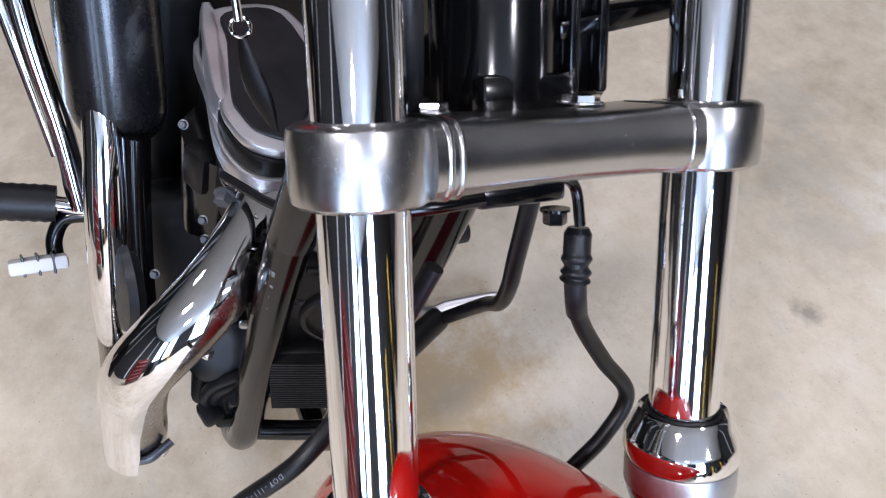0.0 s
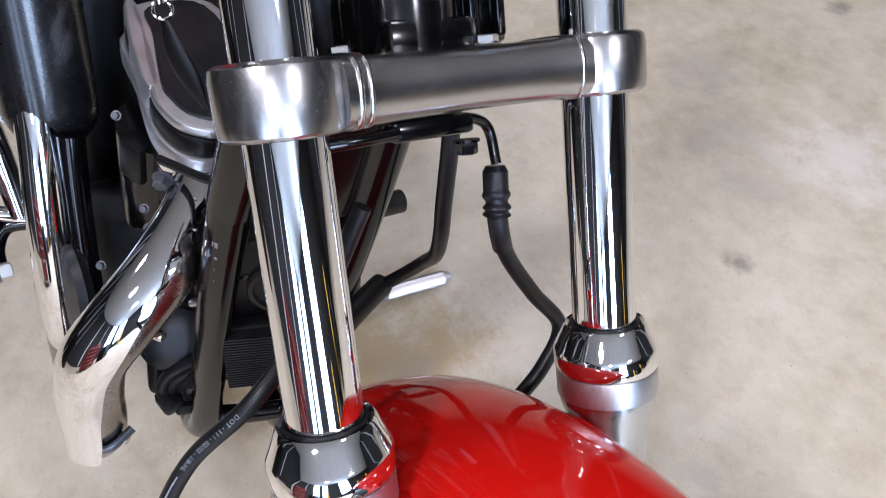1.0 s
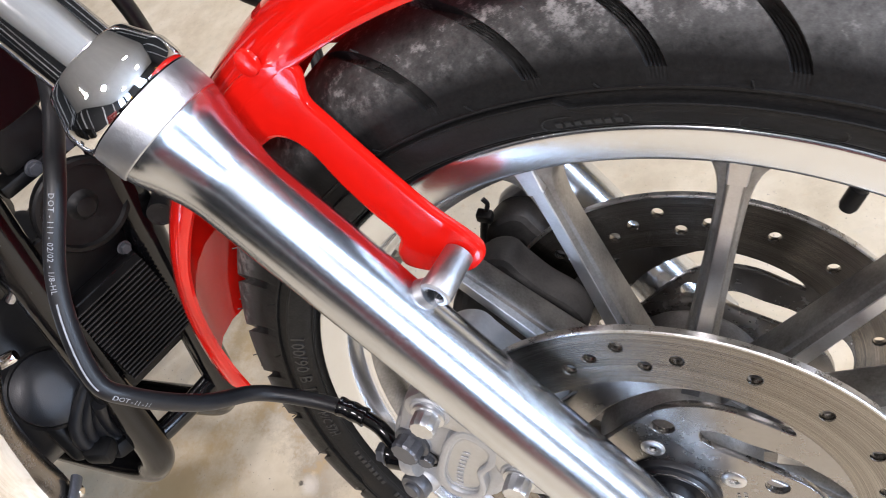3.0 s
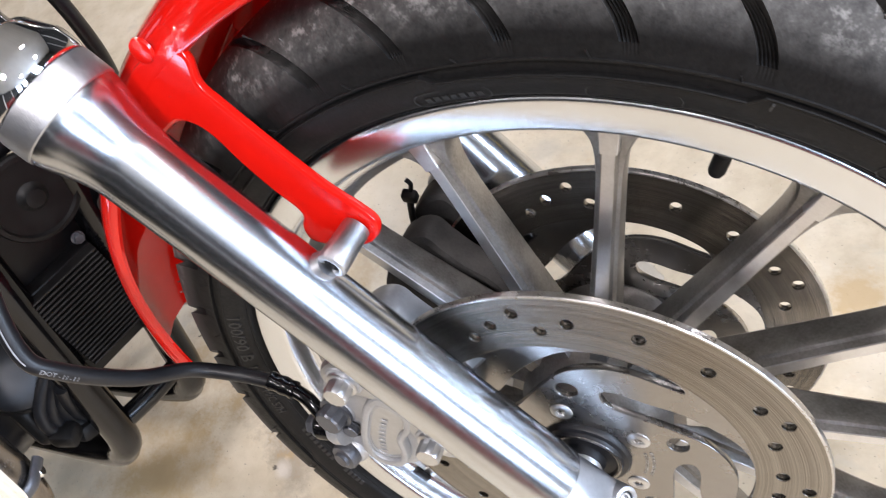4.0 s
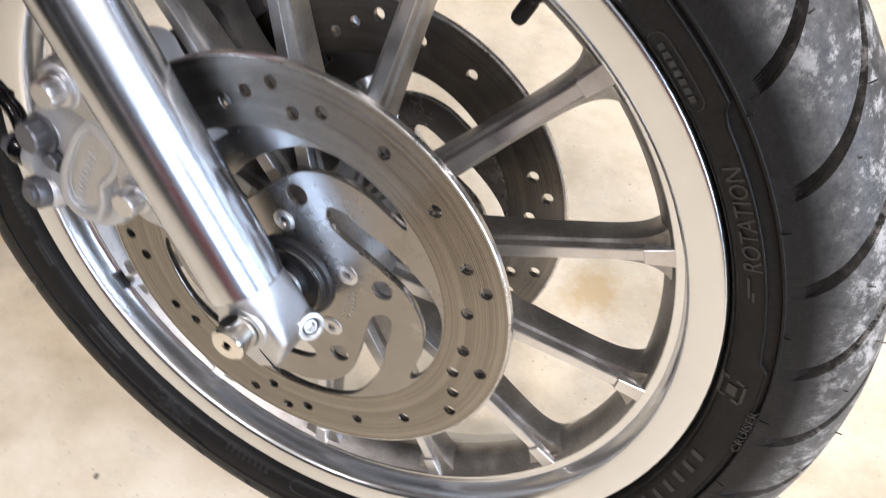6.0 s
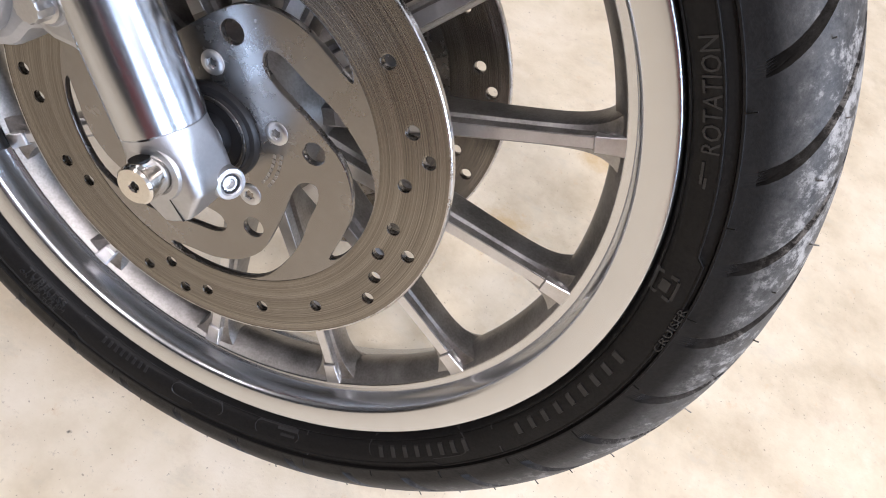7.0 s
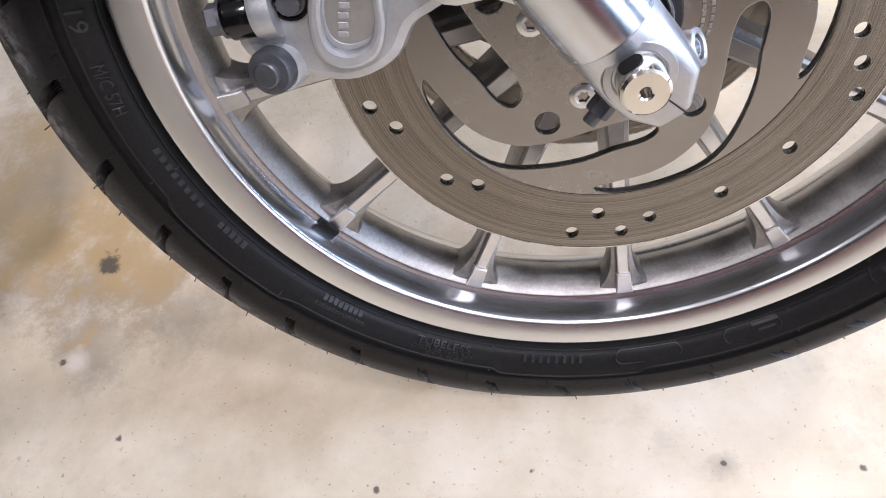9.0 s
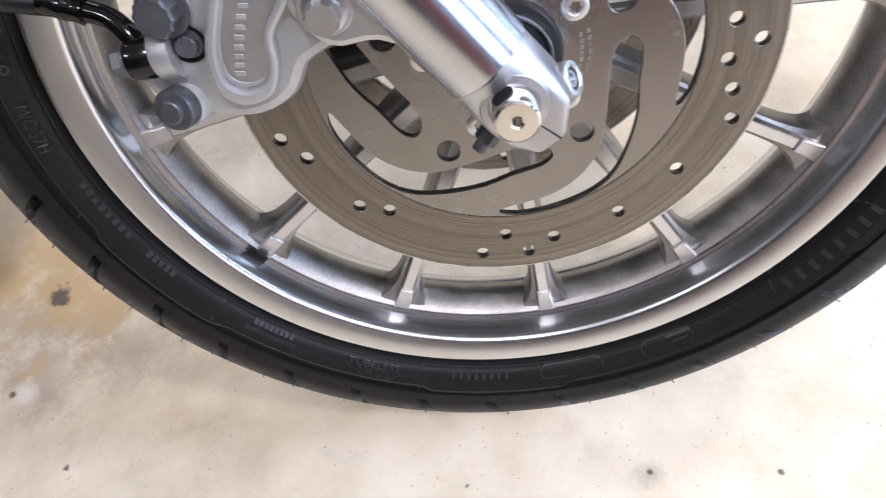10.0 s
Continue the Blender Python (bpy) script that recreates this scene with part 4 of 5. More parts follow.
# fender ----------------------------------------------------------
FP = [(0.3440, 0.0625), (0.3470, 0.0640), (0.3540, 0.0625), (0.3605, 0.0575), (0.3665, 0.0490), (0.3715, 0.0370), (0.3755, 0.0210), (0.3770, 0.0)]


def build_fender():
    outer = FP + [(r, -y) for r, y in reversed(FP[:-1])]
    inner = [(r - 0.0022 if abs(y) < 0.05 else r - 0.0008, y - math.copysign(0.002, y) if abs(y) > 0.01 else y) for r, y in outer]
    bm = bmesh.new()
    rings = []
    a0, a1, n = 60.0, 152.0, 92
    for i in range(n + 1):
        a = a0 + (a1 - a0) * i / n
        drop = 0.0 if a < 128 else 0.030 * ((a - 128) / 24) ** 2
        row = []
        for r, y in outer + list(reversed(inner)):
            low = min(1.0, max(0.0, (0.377 - r) / 0.033))
            x, z = polar(r - drop * low, a)
            row.append(bm.verts.new((x, -y, z)))
        rings.append(row)
    k = len(rings[0])
    for p, q in zip(rings, rings[1:]):
        for j in range(k):
            f = bm.faces.new((p[j], p[(j + 1) % k], q[(j + 1) % k], q[j]))
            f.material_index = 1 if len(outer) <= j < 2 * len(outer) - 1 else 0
    bm.faces.new(rings[0])
    bm.faces.new(list(reversed(rings[-1])))
    return bm


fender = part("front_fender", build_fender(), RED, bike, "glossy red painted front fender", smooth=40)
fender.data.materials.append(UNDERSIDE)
STRUT = [(-0.112, 0.330), (-0.085, 0.345), (-0.052, 0.350), (-0.0330, 0.3420), (-0.0400, 0.3270), (-0.0372, 0.312), (-0.0285, 0.2790), (-0.0190, 0.2480), (-0.0100, 0.2285), (-0.0068, 0.2180), (-0.0110, 0.2115), (-0.0200, 0.2080), (-0.0320, 0.2095), (-0.0450, 0.2150), (-0.0540, 0.2220), (-0.0520, 0.2300), (-0.0455, 0.2360), (-0.0448, 0.2440), (-0.0490, 0.2580), (-0.0535, 0.2800), (-0.0556, 0.3000), (-0.0610, 0.3125), (-0.0720, 0.3190), (-0.092, 0.318)]
for side in (-1, 1):
    part("fender_stay", plate([soft_outline(STRUT, 4)], side * 0.0635, side * 0.0575, 0.0022), RED, fender, "red painted stay of the fender")
    if side < 0:
        part("fender_rivet", solid([(0.0072, 0.0), (0.0066, 0.0016), (0.0040, 0.0026)], 24), RED, fender, "red painted rivet head", Matrix.Translation((-0.0520, side * 0.0632, 0.3550)) @ OUT @ (Matrix() if side < 0 else Matrix.Rotation(math.pi, 4, "X")))

# calipers --------------------------------------------------------
BODY = [(-0.100, 0.140), (-0.084, 0.148), (-0.070, 0.146), (-0.066, 0.134), (-0.058, 0.112), (-0.046, 0.092), (-0.044, 0.076), (-0.053, 0.066), (-0.068, 0.064), (-0.082, 0.062), (-0.096, 0.052), (-0.114, 0.051), (-0.130, 0.060), (-0.142, 0.072), (-0.149, 0.082), (-0.145, 0.094), (-0.134, 0.104), (-0.118, 0.122)]
BADGE = [(-0.070, 0.118), (-0.085, 0.112), (-0.100, 0.098), (-0.112, 0.084), (-0.117, 0.070), (-0.111, 0.061), (-0.099, 0.060), (-0.090, 0.069), (-0.084, 0.081), (-0.070, 0.090), (-0.062, 0.104)]


def shrink(pts, k):
    cx, cz = sum(p[0] for p in pts) / len(pts), sum(p[1] for p in pts) / len(pts)
    return [(cx + (x - cx) * k, cz + (z - cz) * k) for x, z in pts]


def caliper(side, mat, mark):
    f = -side
    flip = Matrix() if side < 0 else Matrix.Diagonal((1, -1, 1, 1))

    def put(name, me, mt, parent, label=""):
        me.transform(flip)
        if side > 0:
            me.flip_normals()
        return part(name, me, mt, parent, label)
    body = put("brake_caliper", plate([soft_outline(BODY, 4)], -0.066, -0.094, 0.006), mat, bike, "cast brake caliper behind the fork leg")
    put("caliper_half", plate([soft_outline(shrink(BODY, 0.94), 4)], -0.022, -0.050, 0.006), mat, body)
    put("caliper_bridge", plate([soft_outline([(-0.150, 0.092), (-0.120, 0.126), (-0.110, 0.118), (-0.136, 0.086)], 3)], -0.024, -0.090, 0.004), mat, body)
    put("badge_rim", plate([soft_outline(shrink(BADGE, 1.12), 4), soft_outline(BADGE, 4)], -0.092, -0.1015, 0.002), mat, body)
    put("badge", plate([soft_outline(shrink(BADGE, 0.99), 4)], -0.092, -0.0985, 0.001), SATIN_ALU if mark else mat, body, "plain grey badge field")
    put("badge_line", plate([soft_outline(shrink(BADGE, 0.90), 4), soft_outline(shrink(BADGE, 0.84), 4)], -0.096, -0.0992, 0.0003), mat, body)
    if mark:
        d = Vector((0.42, 0.0, 0.72)).normalized()
        for k in range(9):
            p = Vector((-0.1075, -0.0989, 0.0705)) + d * 0.0042 * k + Vector((0.0012 * k * k / 9, 0, 0))
            part("badge_mark", block(0.0045, 0.0006, 0.0026, 0.0002, 1), BRAKE_CAST, body, "", Matrix.Translation(p) @ pose(0, 0, 0, 0, 30, 0))
    return body


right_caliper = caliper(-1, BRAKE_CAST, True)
caliper(1, SHADED_CAST, False)
for p, rr in (((-0.0790, 0.1425), 0.0125), ((-0.0548, 0.0778), 0.0125)):
    m = Matrix.Translation((p[0], -0.094, p[1])) @ OUT
    part("bolt_boss", lathe([(0.0, 0.008), (0.0118, 0.008), (0.0138, 0.006), (0.0145, -0.030)], 32), BRAKE_CAST, right_caliper, "", m)
    bolt("mounting_bolt", m @ pose(0, 0, 0.008), right_caliper, 0.0082, 0.0125, ZINC, "fluted zinc mounting bolt", 12)
m = Matrix.Translation((-0.1435, -0.090, 0.0690)) @ OUT @ pose(0, 0, 0, -12, -10, 0)
part("cap_boss", solid([(0.0125, -0.02), (0.0125, 0.003), (0.0110, 0.006)], 28), BRAKE_CAST, right_caliper, "", m)
part("bridge_bolt", solid([(0.0104, 0.004), (0.0106, 0.006), (0.0106, 0.012), (0.0098, 0.0138), (0.0062, 0.0142), (0.0060, 0.0162), (0.0052, 0.0168)], 32), GUNMETAL, right_caliper, "dark capped bridge bolt", m)
part("plug_recess", lathe([(0.0, 0.0), (0.0078, 0.0), (0.0080, 0.0008), (0.0092, 0.0010)], 28), PLASTIC, right_caliper, "dark recess", Matrix.Translation((-0.1212, -0.0942, 0.0930)) @ OUT)
bolt("bleed_plug", Matrix.Translation((-0.1212, -0.0940, 0.0930)) @ OUT, right_caliper, 0.0056, 0.0055, GUNMETAL, "dark plug", 12)
m = Matrix.Translation((-0.1200, -0.090, 0.1100)) @ OUT @ pose(0, 0, 0, -6, -6, 0)
part("cap_boss", solid([(0.0130, -0.02), (0.0130, 0.002), (0.0115, 0.005)], 28), BRAKE_CAST, right_caliper, "", m)
bolt("bridge_bolt", m @ pose(0, 0, 0.004), right_caliper, 0.0100, 0.0125, GUNMETAL, "dark fluted bridge bolt", 12)
port = along((-0.136, -0.0935, 0.0950), (-0.172, -0.094, 0.106))
part("port_boss", solid([(0.0125, -0.008), (0.0125, -0.001), (0.0112, 0.002)], 28), BRAKE_CAST, right_caliper, "", port)
banjo = part("banjo_fitting", solid([(0.0090, 0.001), (0.0104, 0.003), (0.0104, 0.013), (0.0088, 0.015)], 28), BLACK, right_caliper, "black banjo fitting", port)
bolt("banjo_bolt", port @ pose(0, 0, 0.015), right_caliper, 0.0072, 0.008, GUNMETAL, "dark banjo bolt", 6)

# web of the right slider that carries the caliper
part("caliper_web", plate([soft_outline([(-0.030, 0.178), (-0.060, 0.160), (-0.088, 0.152), (-0.092, 0.138), (-0.074, 0.126), (-0.062, 0.108), (-0.066, 0.084), (-0.060, 0.064), (-0.040, 0.056), (-0.014, 0.032), (-0.004, 0.06), (-0.02, 0.12)], 4)], -0.0880, -0.1010, 0.004), SATIN_ALU, bike, "web of the fork slider behind the caliper")
part("caliper_web", plate([soft_outline([(-0.030, 0.178), (-0.060, 0.160), (-0.088, 0.152), (-0.092, 0.138), (-0.074, 0.126), (-0.062, 0.108), (-0.066, 0.084), (-0.060, 0.064), (-0.040, 0.056), (-0.014, 0.032), (-0.004, 0.06), (-0.02, 0.12)], 4)], 0.1010, 0.0880, 0.004), SATIN_ALU, bike, "web of the fork slider behind the caliper")

# brake hoses and cables -----------------------------------------
HOSE = [(-0.176, -0.035, 0.470), (-0.186, -0.060, 0.405), (-0.172, -0.106, 0.366), (-0.189, -0.143, 0.322), (-0.198, -0.164, 0.274), (-0.198, -0.158, 0.248), (-0.205, -0.130, 0.208), (-0.209, -0.098, 0.178), (-0.190, -0.085, 0.152), (-0.168, -0.082, 0.134)]
hose = part("brake_hose", sweep(HOSE, 0.0055, 18, 12), RUBBER, bike, "black rubber brake hose with white print")
part("hose_ferrule", sweep([(-0.172, -0.083, 0.140), (-0.165, -0.083, 0.133), (-0.157, -0.084, 0.126)], lambda t: 0.0066 + 0.0003 * math.sin(t * 14), 18, 8), BLACK, hose, "black crimped hose end")
part("hose_neck", sweep([(-0.157, -0.084, 0.126), (-0.148, -0.087, 0.118), (-0.1435, -0.091, 0.108), (-0.1435, -0.0935, 0.098)], 0.0052, 14, 6), BLACK, hose, "black bent fitting")
printed = smooth_path(HOSE, 12)


def hose_print(text, start, side_, size=0.0050, gap=1.0):
    """White print that runs along the hose from a stretch of it, in metres, on the side given."""
    cu = bpy.data.curves.new("print", "FONT")
    cu.body, cu.size, cu.extrude, cu.align_y, cu.resolution_u, cu.space_character = text, size, 0.00008, "CENTER", 2, gap
    me = curve_mesh(cu)
    for vert in me.vertices:
        want, i = start + vert.co.x, 0
        while i < len(printed) - 2 and want > (printed[i + 1] - printed[i]).length:
            want -= (printed[i + 1] - printed[i]).length
            i += 1
        d = (printed[i + 1] - printed[i]).normalized()
        o = (side_ - d * side_.dot(d)).normalized()
        w = o.cross(d)
        a = vert.co.y / 0.0055
        vert.co = printed[i] + d * want + (0.00556 + vert.co.z) * (math.cos(a) * o + math.sin(a) * w)
    part("hose_print", me, INK, hose, "worn white print along the hose", smooth=20)


def hose_stripe(i0, i1, side_):
    """A thin white line along the hose."""
    pts = []
    for i in range(i0, i1):
        d = (printed[i + 1] - printed[i]).normalized()
        pts.append(printed[i] + (side_ - d * side_.dot(d)).normalized() * 0.0050)
    part("hose_stripe", sweep(pts, 0.0007, 8, 2), INK, hose, "thin white line on the hose")


TO_RIGHT = Vector((0.6, -0.75, 0.2))
hose_print("DOT - I I I - 02/02 - 1/8-HL", 0.145, TO_RIGHT, 0.0042, 1.1)
hose_stripe(38, 52, TO_RIGHT)
hose_print("DOT - I I - I I", 0.262, TO_RIGHT, 0.0040)
LHOSE = [(-0.182, 0.063, 0.474), (-0.175, 0.061, 0.447), (-0.180, 0.076, 0.412), (-0.182, 0.106, 0.372), (-0.179, 0.134, 0.337), (-0.176, 0.118, 0.305), (-0.180, 0.088, 0.262), (-0.178, 0.083, 0.20), (-0.168, 0.082, 0.134)]
lh = part("brake_hose", sweep(LHOSE, 0.0058, 18, 10), RUBBER, bike, "black rubber brake hose")
part("hose_boot", sweep([(-0.1843, 0.0636, 0.4760), (-0.1812, 0.0628, 0.4650), (-0.1765, 0.0615, 0.4520), (-0.1752, 0.0612, 0.4440)], lambda t: 0.0062 + 0.0021 * min(1.0, t * 9) + (0.0 if t < 0.45 else 0.0011 * math.sin((t - 0.45) * 30)) - (0.0 if t < 0.93 else 0.0016), 22, 12), RUBBER, lh, "wrinkled black rubber boot")
part("hose_sleeve", sweep([(-0.1752, 0.0612, 0.4460), (-0.1745, 0.0640, 0.4330), (-0.1775, 0.0700, 0.4200)], 0.0068, 20, 8), RUBBER, lh, "short black sleeve under the boot")
part("brake_pipe", sweep([(-0.172, 0.000, 0.513), (-0.180, 0.025, 0.511), (-0.1875, 0.046, 0.508), (-0.1895, 0.060, 0.499), (-0.1825, 0.063, 0.478)], 0.0034, 14, 8), BLACK, bike, "black steel brake pipe under the clamp")
part("brake_manifold", block(0.020, 0.050, 0.011, 0.003, 2), BLACK, bike, "black brake line block under the clamp", CL @ pose(-0.020, -0.008, -0.0235))
part("brake_pipe", sweep([tuple(CL @ Vector((-0.012, -0.030, -0.0235))), tuple(CL @ Vector((-0.012, -0.055, -0.0245))), tuple(CL @ Vector((-0.02, -0.085, -0.026)))], 0.0036, 14, 6), BLACK, bike, "black steel brake pipe")
bolt("manifold_bolt", CL @ pose(-0.010, 0.010, -0.032, 180, 0, 0), bike, 0.006, 0.008, BLACK, "black bolt under the clamp", 6)
part("cable", sweep([(-0.213, 0.048, 0.62), (-0.214, 0.047, 0.585), (-0.213, 0.0465, 0.553), (-0.212, 0.048, 0.53), (-0.216, 0.050, 0.484), (-0.232, 0.058, 0.430), (-0.2444, 0.0655, 0.402), (-0.272, 0.080, 0.369), (-0.320, 0.100, 0.335), (-0.356, 0.100, 0.305), (-0.374, 0.085, 0.287)], 0.0062, 16, 8), RUBBER, bike, "black control cable")
part("cable_sleeve", sweep([(-0.375, 0.088, 0.288), (-0.374, 0.086, 0.2877), (-0.360, 0.060, 0.283), (-0.346, 0.034, 0.277), (-0.345, 0.032, 0.2765)], lambda t: 0.0115 - 0.004 * abs(2 * t - 1) ** 8, 18, 8), RUBBER, bike, "black cable sleeve")

SCUFF = worn("worn_print", (0.05, 0.05, 0.05), (0.26, 0.26, 0.26), 0.6, 0.0, 350)

CLIP = (-0.0841, 0.0557, 0.1647)

part("cable_clip", block(0.012, 0.008, 0.010, 0.002, 2), PLASTIC, bike, "black clip on the far caliper", Matrix.Translation(CLIP) @ pose(0, 0, 0, 20, 30, 0))
part("clip_hook", sweep([(CLIP[0] + 0.004, CLIP[1], CLIP[2] + 0.004), (CLIP[0] + 0.008, CLIP[1], CLIP[2] + 0.009), (CLIP[0] + 0.007, CLIP[1], CLIP[2] + 0.014)], 0.0018, 10, 5), PLASTIC, bike, "hook of the black clip")
part("clip_stem", sweep([CLIP, (CLIP[0] - 0.012, CLIP[1] + 0.004, CLIP[2] - 0.014), (-0.112, 0.066, 0.130)], 0.0028, 10, 5), PLASTIC, bike, "stem of the black clip")

# frame -----------------------------------------------------------
frame_right = part("frame_tube", sweep([(-0.245, -0.045, 0.560), (-0.285, -0.054, 0.500), (-0.335, -0.060, 0.420), (-0.400, -0.064, 0.290), (-0.475, -0.060, 0.150), (-0.508, -0.058, 0.092), (-0.535, -0.058, 0.068), (-0.580, -0.056, 0.064), (-0.760, -0.045, 0.110)], 0.0165, 24, 8), BLACK, bike, "black painted frame tube with scuffs")
part("frame_tube", sweep([(-0.215, 0.020, 0.560), (-0.265, 0.032, 0.480), (-0.330, 0.034, 0.360), (-0.395, 0.032, 0.245), (-0.455, 0.030, 0.130), (-0.480, 0.030, 0.085), (-0.505, 0.030, 0.062), (-0.550, 0.032, 0.058), (-0.740, 0.040, 0.105)], 0.0165, 24, 8), BLACK, bike, "black painted frame tube")
part("tube_gusset", sweep([(-0.262, -0.050, 0.535), (-0.300, -0.056, 0.475), (-0.338, -0.060, 0.414)], lambda t: 0.0215 - 0.003 * t, 20, 8), BLACK, frame_right, "wider upper sleeve")
for k in range(7):
    # worn white print on the tube, unreadable
    c = Vector((-0.352, -0.061, 0.386)).lerp(Vector((-0.392, -0.0635, 0.306)), k / 6)
    o = Vector((0.72, -0.55, 0.42)).normalized()
    d = Vector((-0.446, -0.02, -0.895))
    o = (o - d * o.dot(d)).normalized()
    w = d.cross(o)
    part("scuffed_print", block((0.006, 0.003, 0.0045)[k % 3], (0.005, 0.007)[k % 2], 0.0003, 0.0001, 1), SCUFF, frame_right, "", Matrix.Translation(c + o * 0.0164) @ Matrix(((d.x, w.x, o.x, 0), (d.y, w.y, o.y, 0), (d.z, w.z, o.z, 0), (0, 0, 0, 1))))
part("frame_cross", sweep([(-0.505, -0.058, 0.098), (-0.490, -0.012, 0.094), (-0.475, 0.030, 0.095)], 0.011, 16, 6), BLACK, frame_right)
part("tube_clip", sweep([(-0.4020, -0.0825, 0.302), (-0.3860, -0.070, 0.310), (-0.3830, -0.055, 0.312)], 0.0035, 10, 6), ZINC, frame_right, "grey wire clip")

# frame axes: across the bike, down the tubes, and out ahead of them
TX = Vector((0.34, 0.94, 0.0)).normalized()
TZ = Vector((-0.480, 0.0, -0.877)).normalized()
TN = TZ.cross(TX).normalized()
if TN.x < 0:
    TN = -TN


def on_frame(p):
    """A pose on the frame: x across, y down the tubes, z ahead."""
    y = TN.cross(TX)
    return Matrix(((TX.x, y.x, TN.x, p[0]), (TX.y, y.y, TN.y, p[1]), (TX.z, y.z, TN.z, p[2]), (0, 0, 0, 1)))


horn = part("horn", solid([(0.020, -0.030), (0.026, -0.012), (0.0385, -0.008), (0.0400, -0.005), (0.0400, 0.000), (0.0385, 0.002), (0.0350, 0.0022), (0.0335, -0.001), (0.0130, -0.002), (0.0090, 0.001), (0.0080, 0.004), (0.0040, 0.005)], 48), PLASTIC, bike, "round black horn between the frame tubes", on_frame((-0.352, -0.008, 0.322)))
reg = part("regulator", block(0.078, 0.100, 0.016, 0.004, 2), SATIN, bike, "black finned voltage regulator", on_frame((-0.424, -0.014, 0.222)))
for k in range(20):
    part("cooling_fin", block(0.074, 0.0018, 0.014, 0.0005, 1), PLASTIC, reg, "", on_frame((-0.424, -0.014, 0.222)) @ pose(0, -0.0465 + 0.0049 * k, 0.011))
for u in (-0.034, 0.034):
    bolt("regulator_bolt", on_frame((-0.424, -0.014, 0.222)) @ pose(u, 0.058, 0.004), reg, 0.005, 0.005, GUNMETAL, "dark bolt", 6)
part("regulator_bracket", block(0.100, 0.190, 0.006, 0.002, 1), SATIN, reg, "", on_frame((-0.436, -0.014, 0.222)) @ pose(0, 0.020, 0))
for k in range(4):
    a = 0.009 * k
    part("wire", sweep([(-0.460, -0.050 - a, 0.205 - a), (-0.490, -0.088 + a * 0.5, 0.178 - a), (-0.502, -0.098 + a, 0.152 - a * 0.6), (-0.505, -0.084 + a * 0.6, 0.131 - a * 0.5), (-0.512, -0.062, 0.120 - a * 0.5)], 0.0065, 12, 6), RUBBER, bike, "black wire beside the frame tube")
part("wire_connector", block(0.026, 0.022, 0.020, 0.005, 2), PLASTIC, bike, "black wire connector", pose(-0.500, -0.094, 0.136, 15, 30, 20))
part("wire_connector", block(0.024, 0.026, 0.018, 0.005, 2), PLASTIC, bike, "black wire connector", pose(-0.506, -0.076, 0.122, -20, 20, 0))
part("wire_cover", block(0.020, 0.062, 0.060, 0.010, 3), PLASTIC, bike, "black cover behind the wiring", pose(-0.522, -0.078, 0.165, 0, 10, 15))
part("relay_box", block(0.052, 0.050, 0.060, 0.006, 2), PLASTIC, bike, "black ignition coil behind the tubes", on_frame((-0.365, -0.002, 0.405)))
part("coil_bracket", block(0.080, 0.012, 0.020, 0.003, 2), SATIN, bike, "black bracket under the coil", on_frame((-0.360, 0.000, 0.368)))
for dx in (-0.014, 0.016):
    bolt("bracket_bolt", on_frame((-0.352, 0.0, 0.368)) @ pose(dx, 0.0, 0.004), bike, 0.0055, 0.005, GUNMETAL, "dark bolt on the bracket", 6)
part("wire", sweep([(-0.330, 0.030, 0.470), (-0.345, -0.005, 0.440), (-0.352, -0.035, 0.425), (-0.372, -0.060, 0.420), (-0.44, -0.085, 0.42)], 0.004, 10, 8), RUBBER, bike, "thin black wire")
part("wire", sweep([(-0.33, 0.04, 0.42), (-0.345, 0.01, 0.395), (-0.36, -0.02, 0.385), (-0.40, -0.06, 0.39)], 0.003, 10, 8), RUBBER, bike, "thin black wire")

part("neck_gusset", block(0.092, 0.150, 0.030, 0.006, 2), BLACK, bike, "black steel gusset between the frame tubes", on_frame((-0.298, -0.012, 0.470)))
part("rubber_stub", sweep([(-0.44, 0.095, 0.335), (-0.45, 0.125, 0.333), (-0.452, 0.153, 0.333)], 0.0125, 18, 4), RUBBER, bike, "black rubber stub behind the frame")

# engine ----------------------------------------------------------
engine = part("engine_case", block(0.30, 0.19, 0.20, 0.03, 4), GREY_PAINT, bike, "dark grey engine crankcase", pose(-0.690, -0.035, 0.215, 0, -12, 20))
part("timing_cover", solid([(0.055, 0.0), (0.058, 0.008), (0.052, 0.016), (0.030, 0.020)], 40), GREY_PAINT, engine, "round dark engine cover", along((-0.62, -0.145, 0.235), (-0.60, -0.30, 0.24)))
oil = part("oil_filter", solid([(0.036, -0.05), (0.036, 0.020), (0.034, 0.028), (0.026, 0.033), (0.010, 0.034)], 40), GREY_PAINT, bike, "dark oil filter behind the exhaust pipe", along((-0.520, -0.072, 0.205), (-0.42, -0.105, 0.225)))
part("filter_ring", lathe([(0.0365, 0.016), (0.0385, 0.018), (0.0385, 0.022), (0.0355, 0.024)], 40), SATIN, oil, "", along((-0.520, -0.072, 0.205), (-0.42, -0.105, 0.225)))
part("cylinder", solid([(0.050, 0.0), (0.050, 0.15)], 40), BLACK, bike, "black finned engine cylinder", along((-0.60, -0.045, 0.28), (-0.50, -0.05, 0.52)))
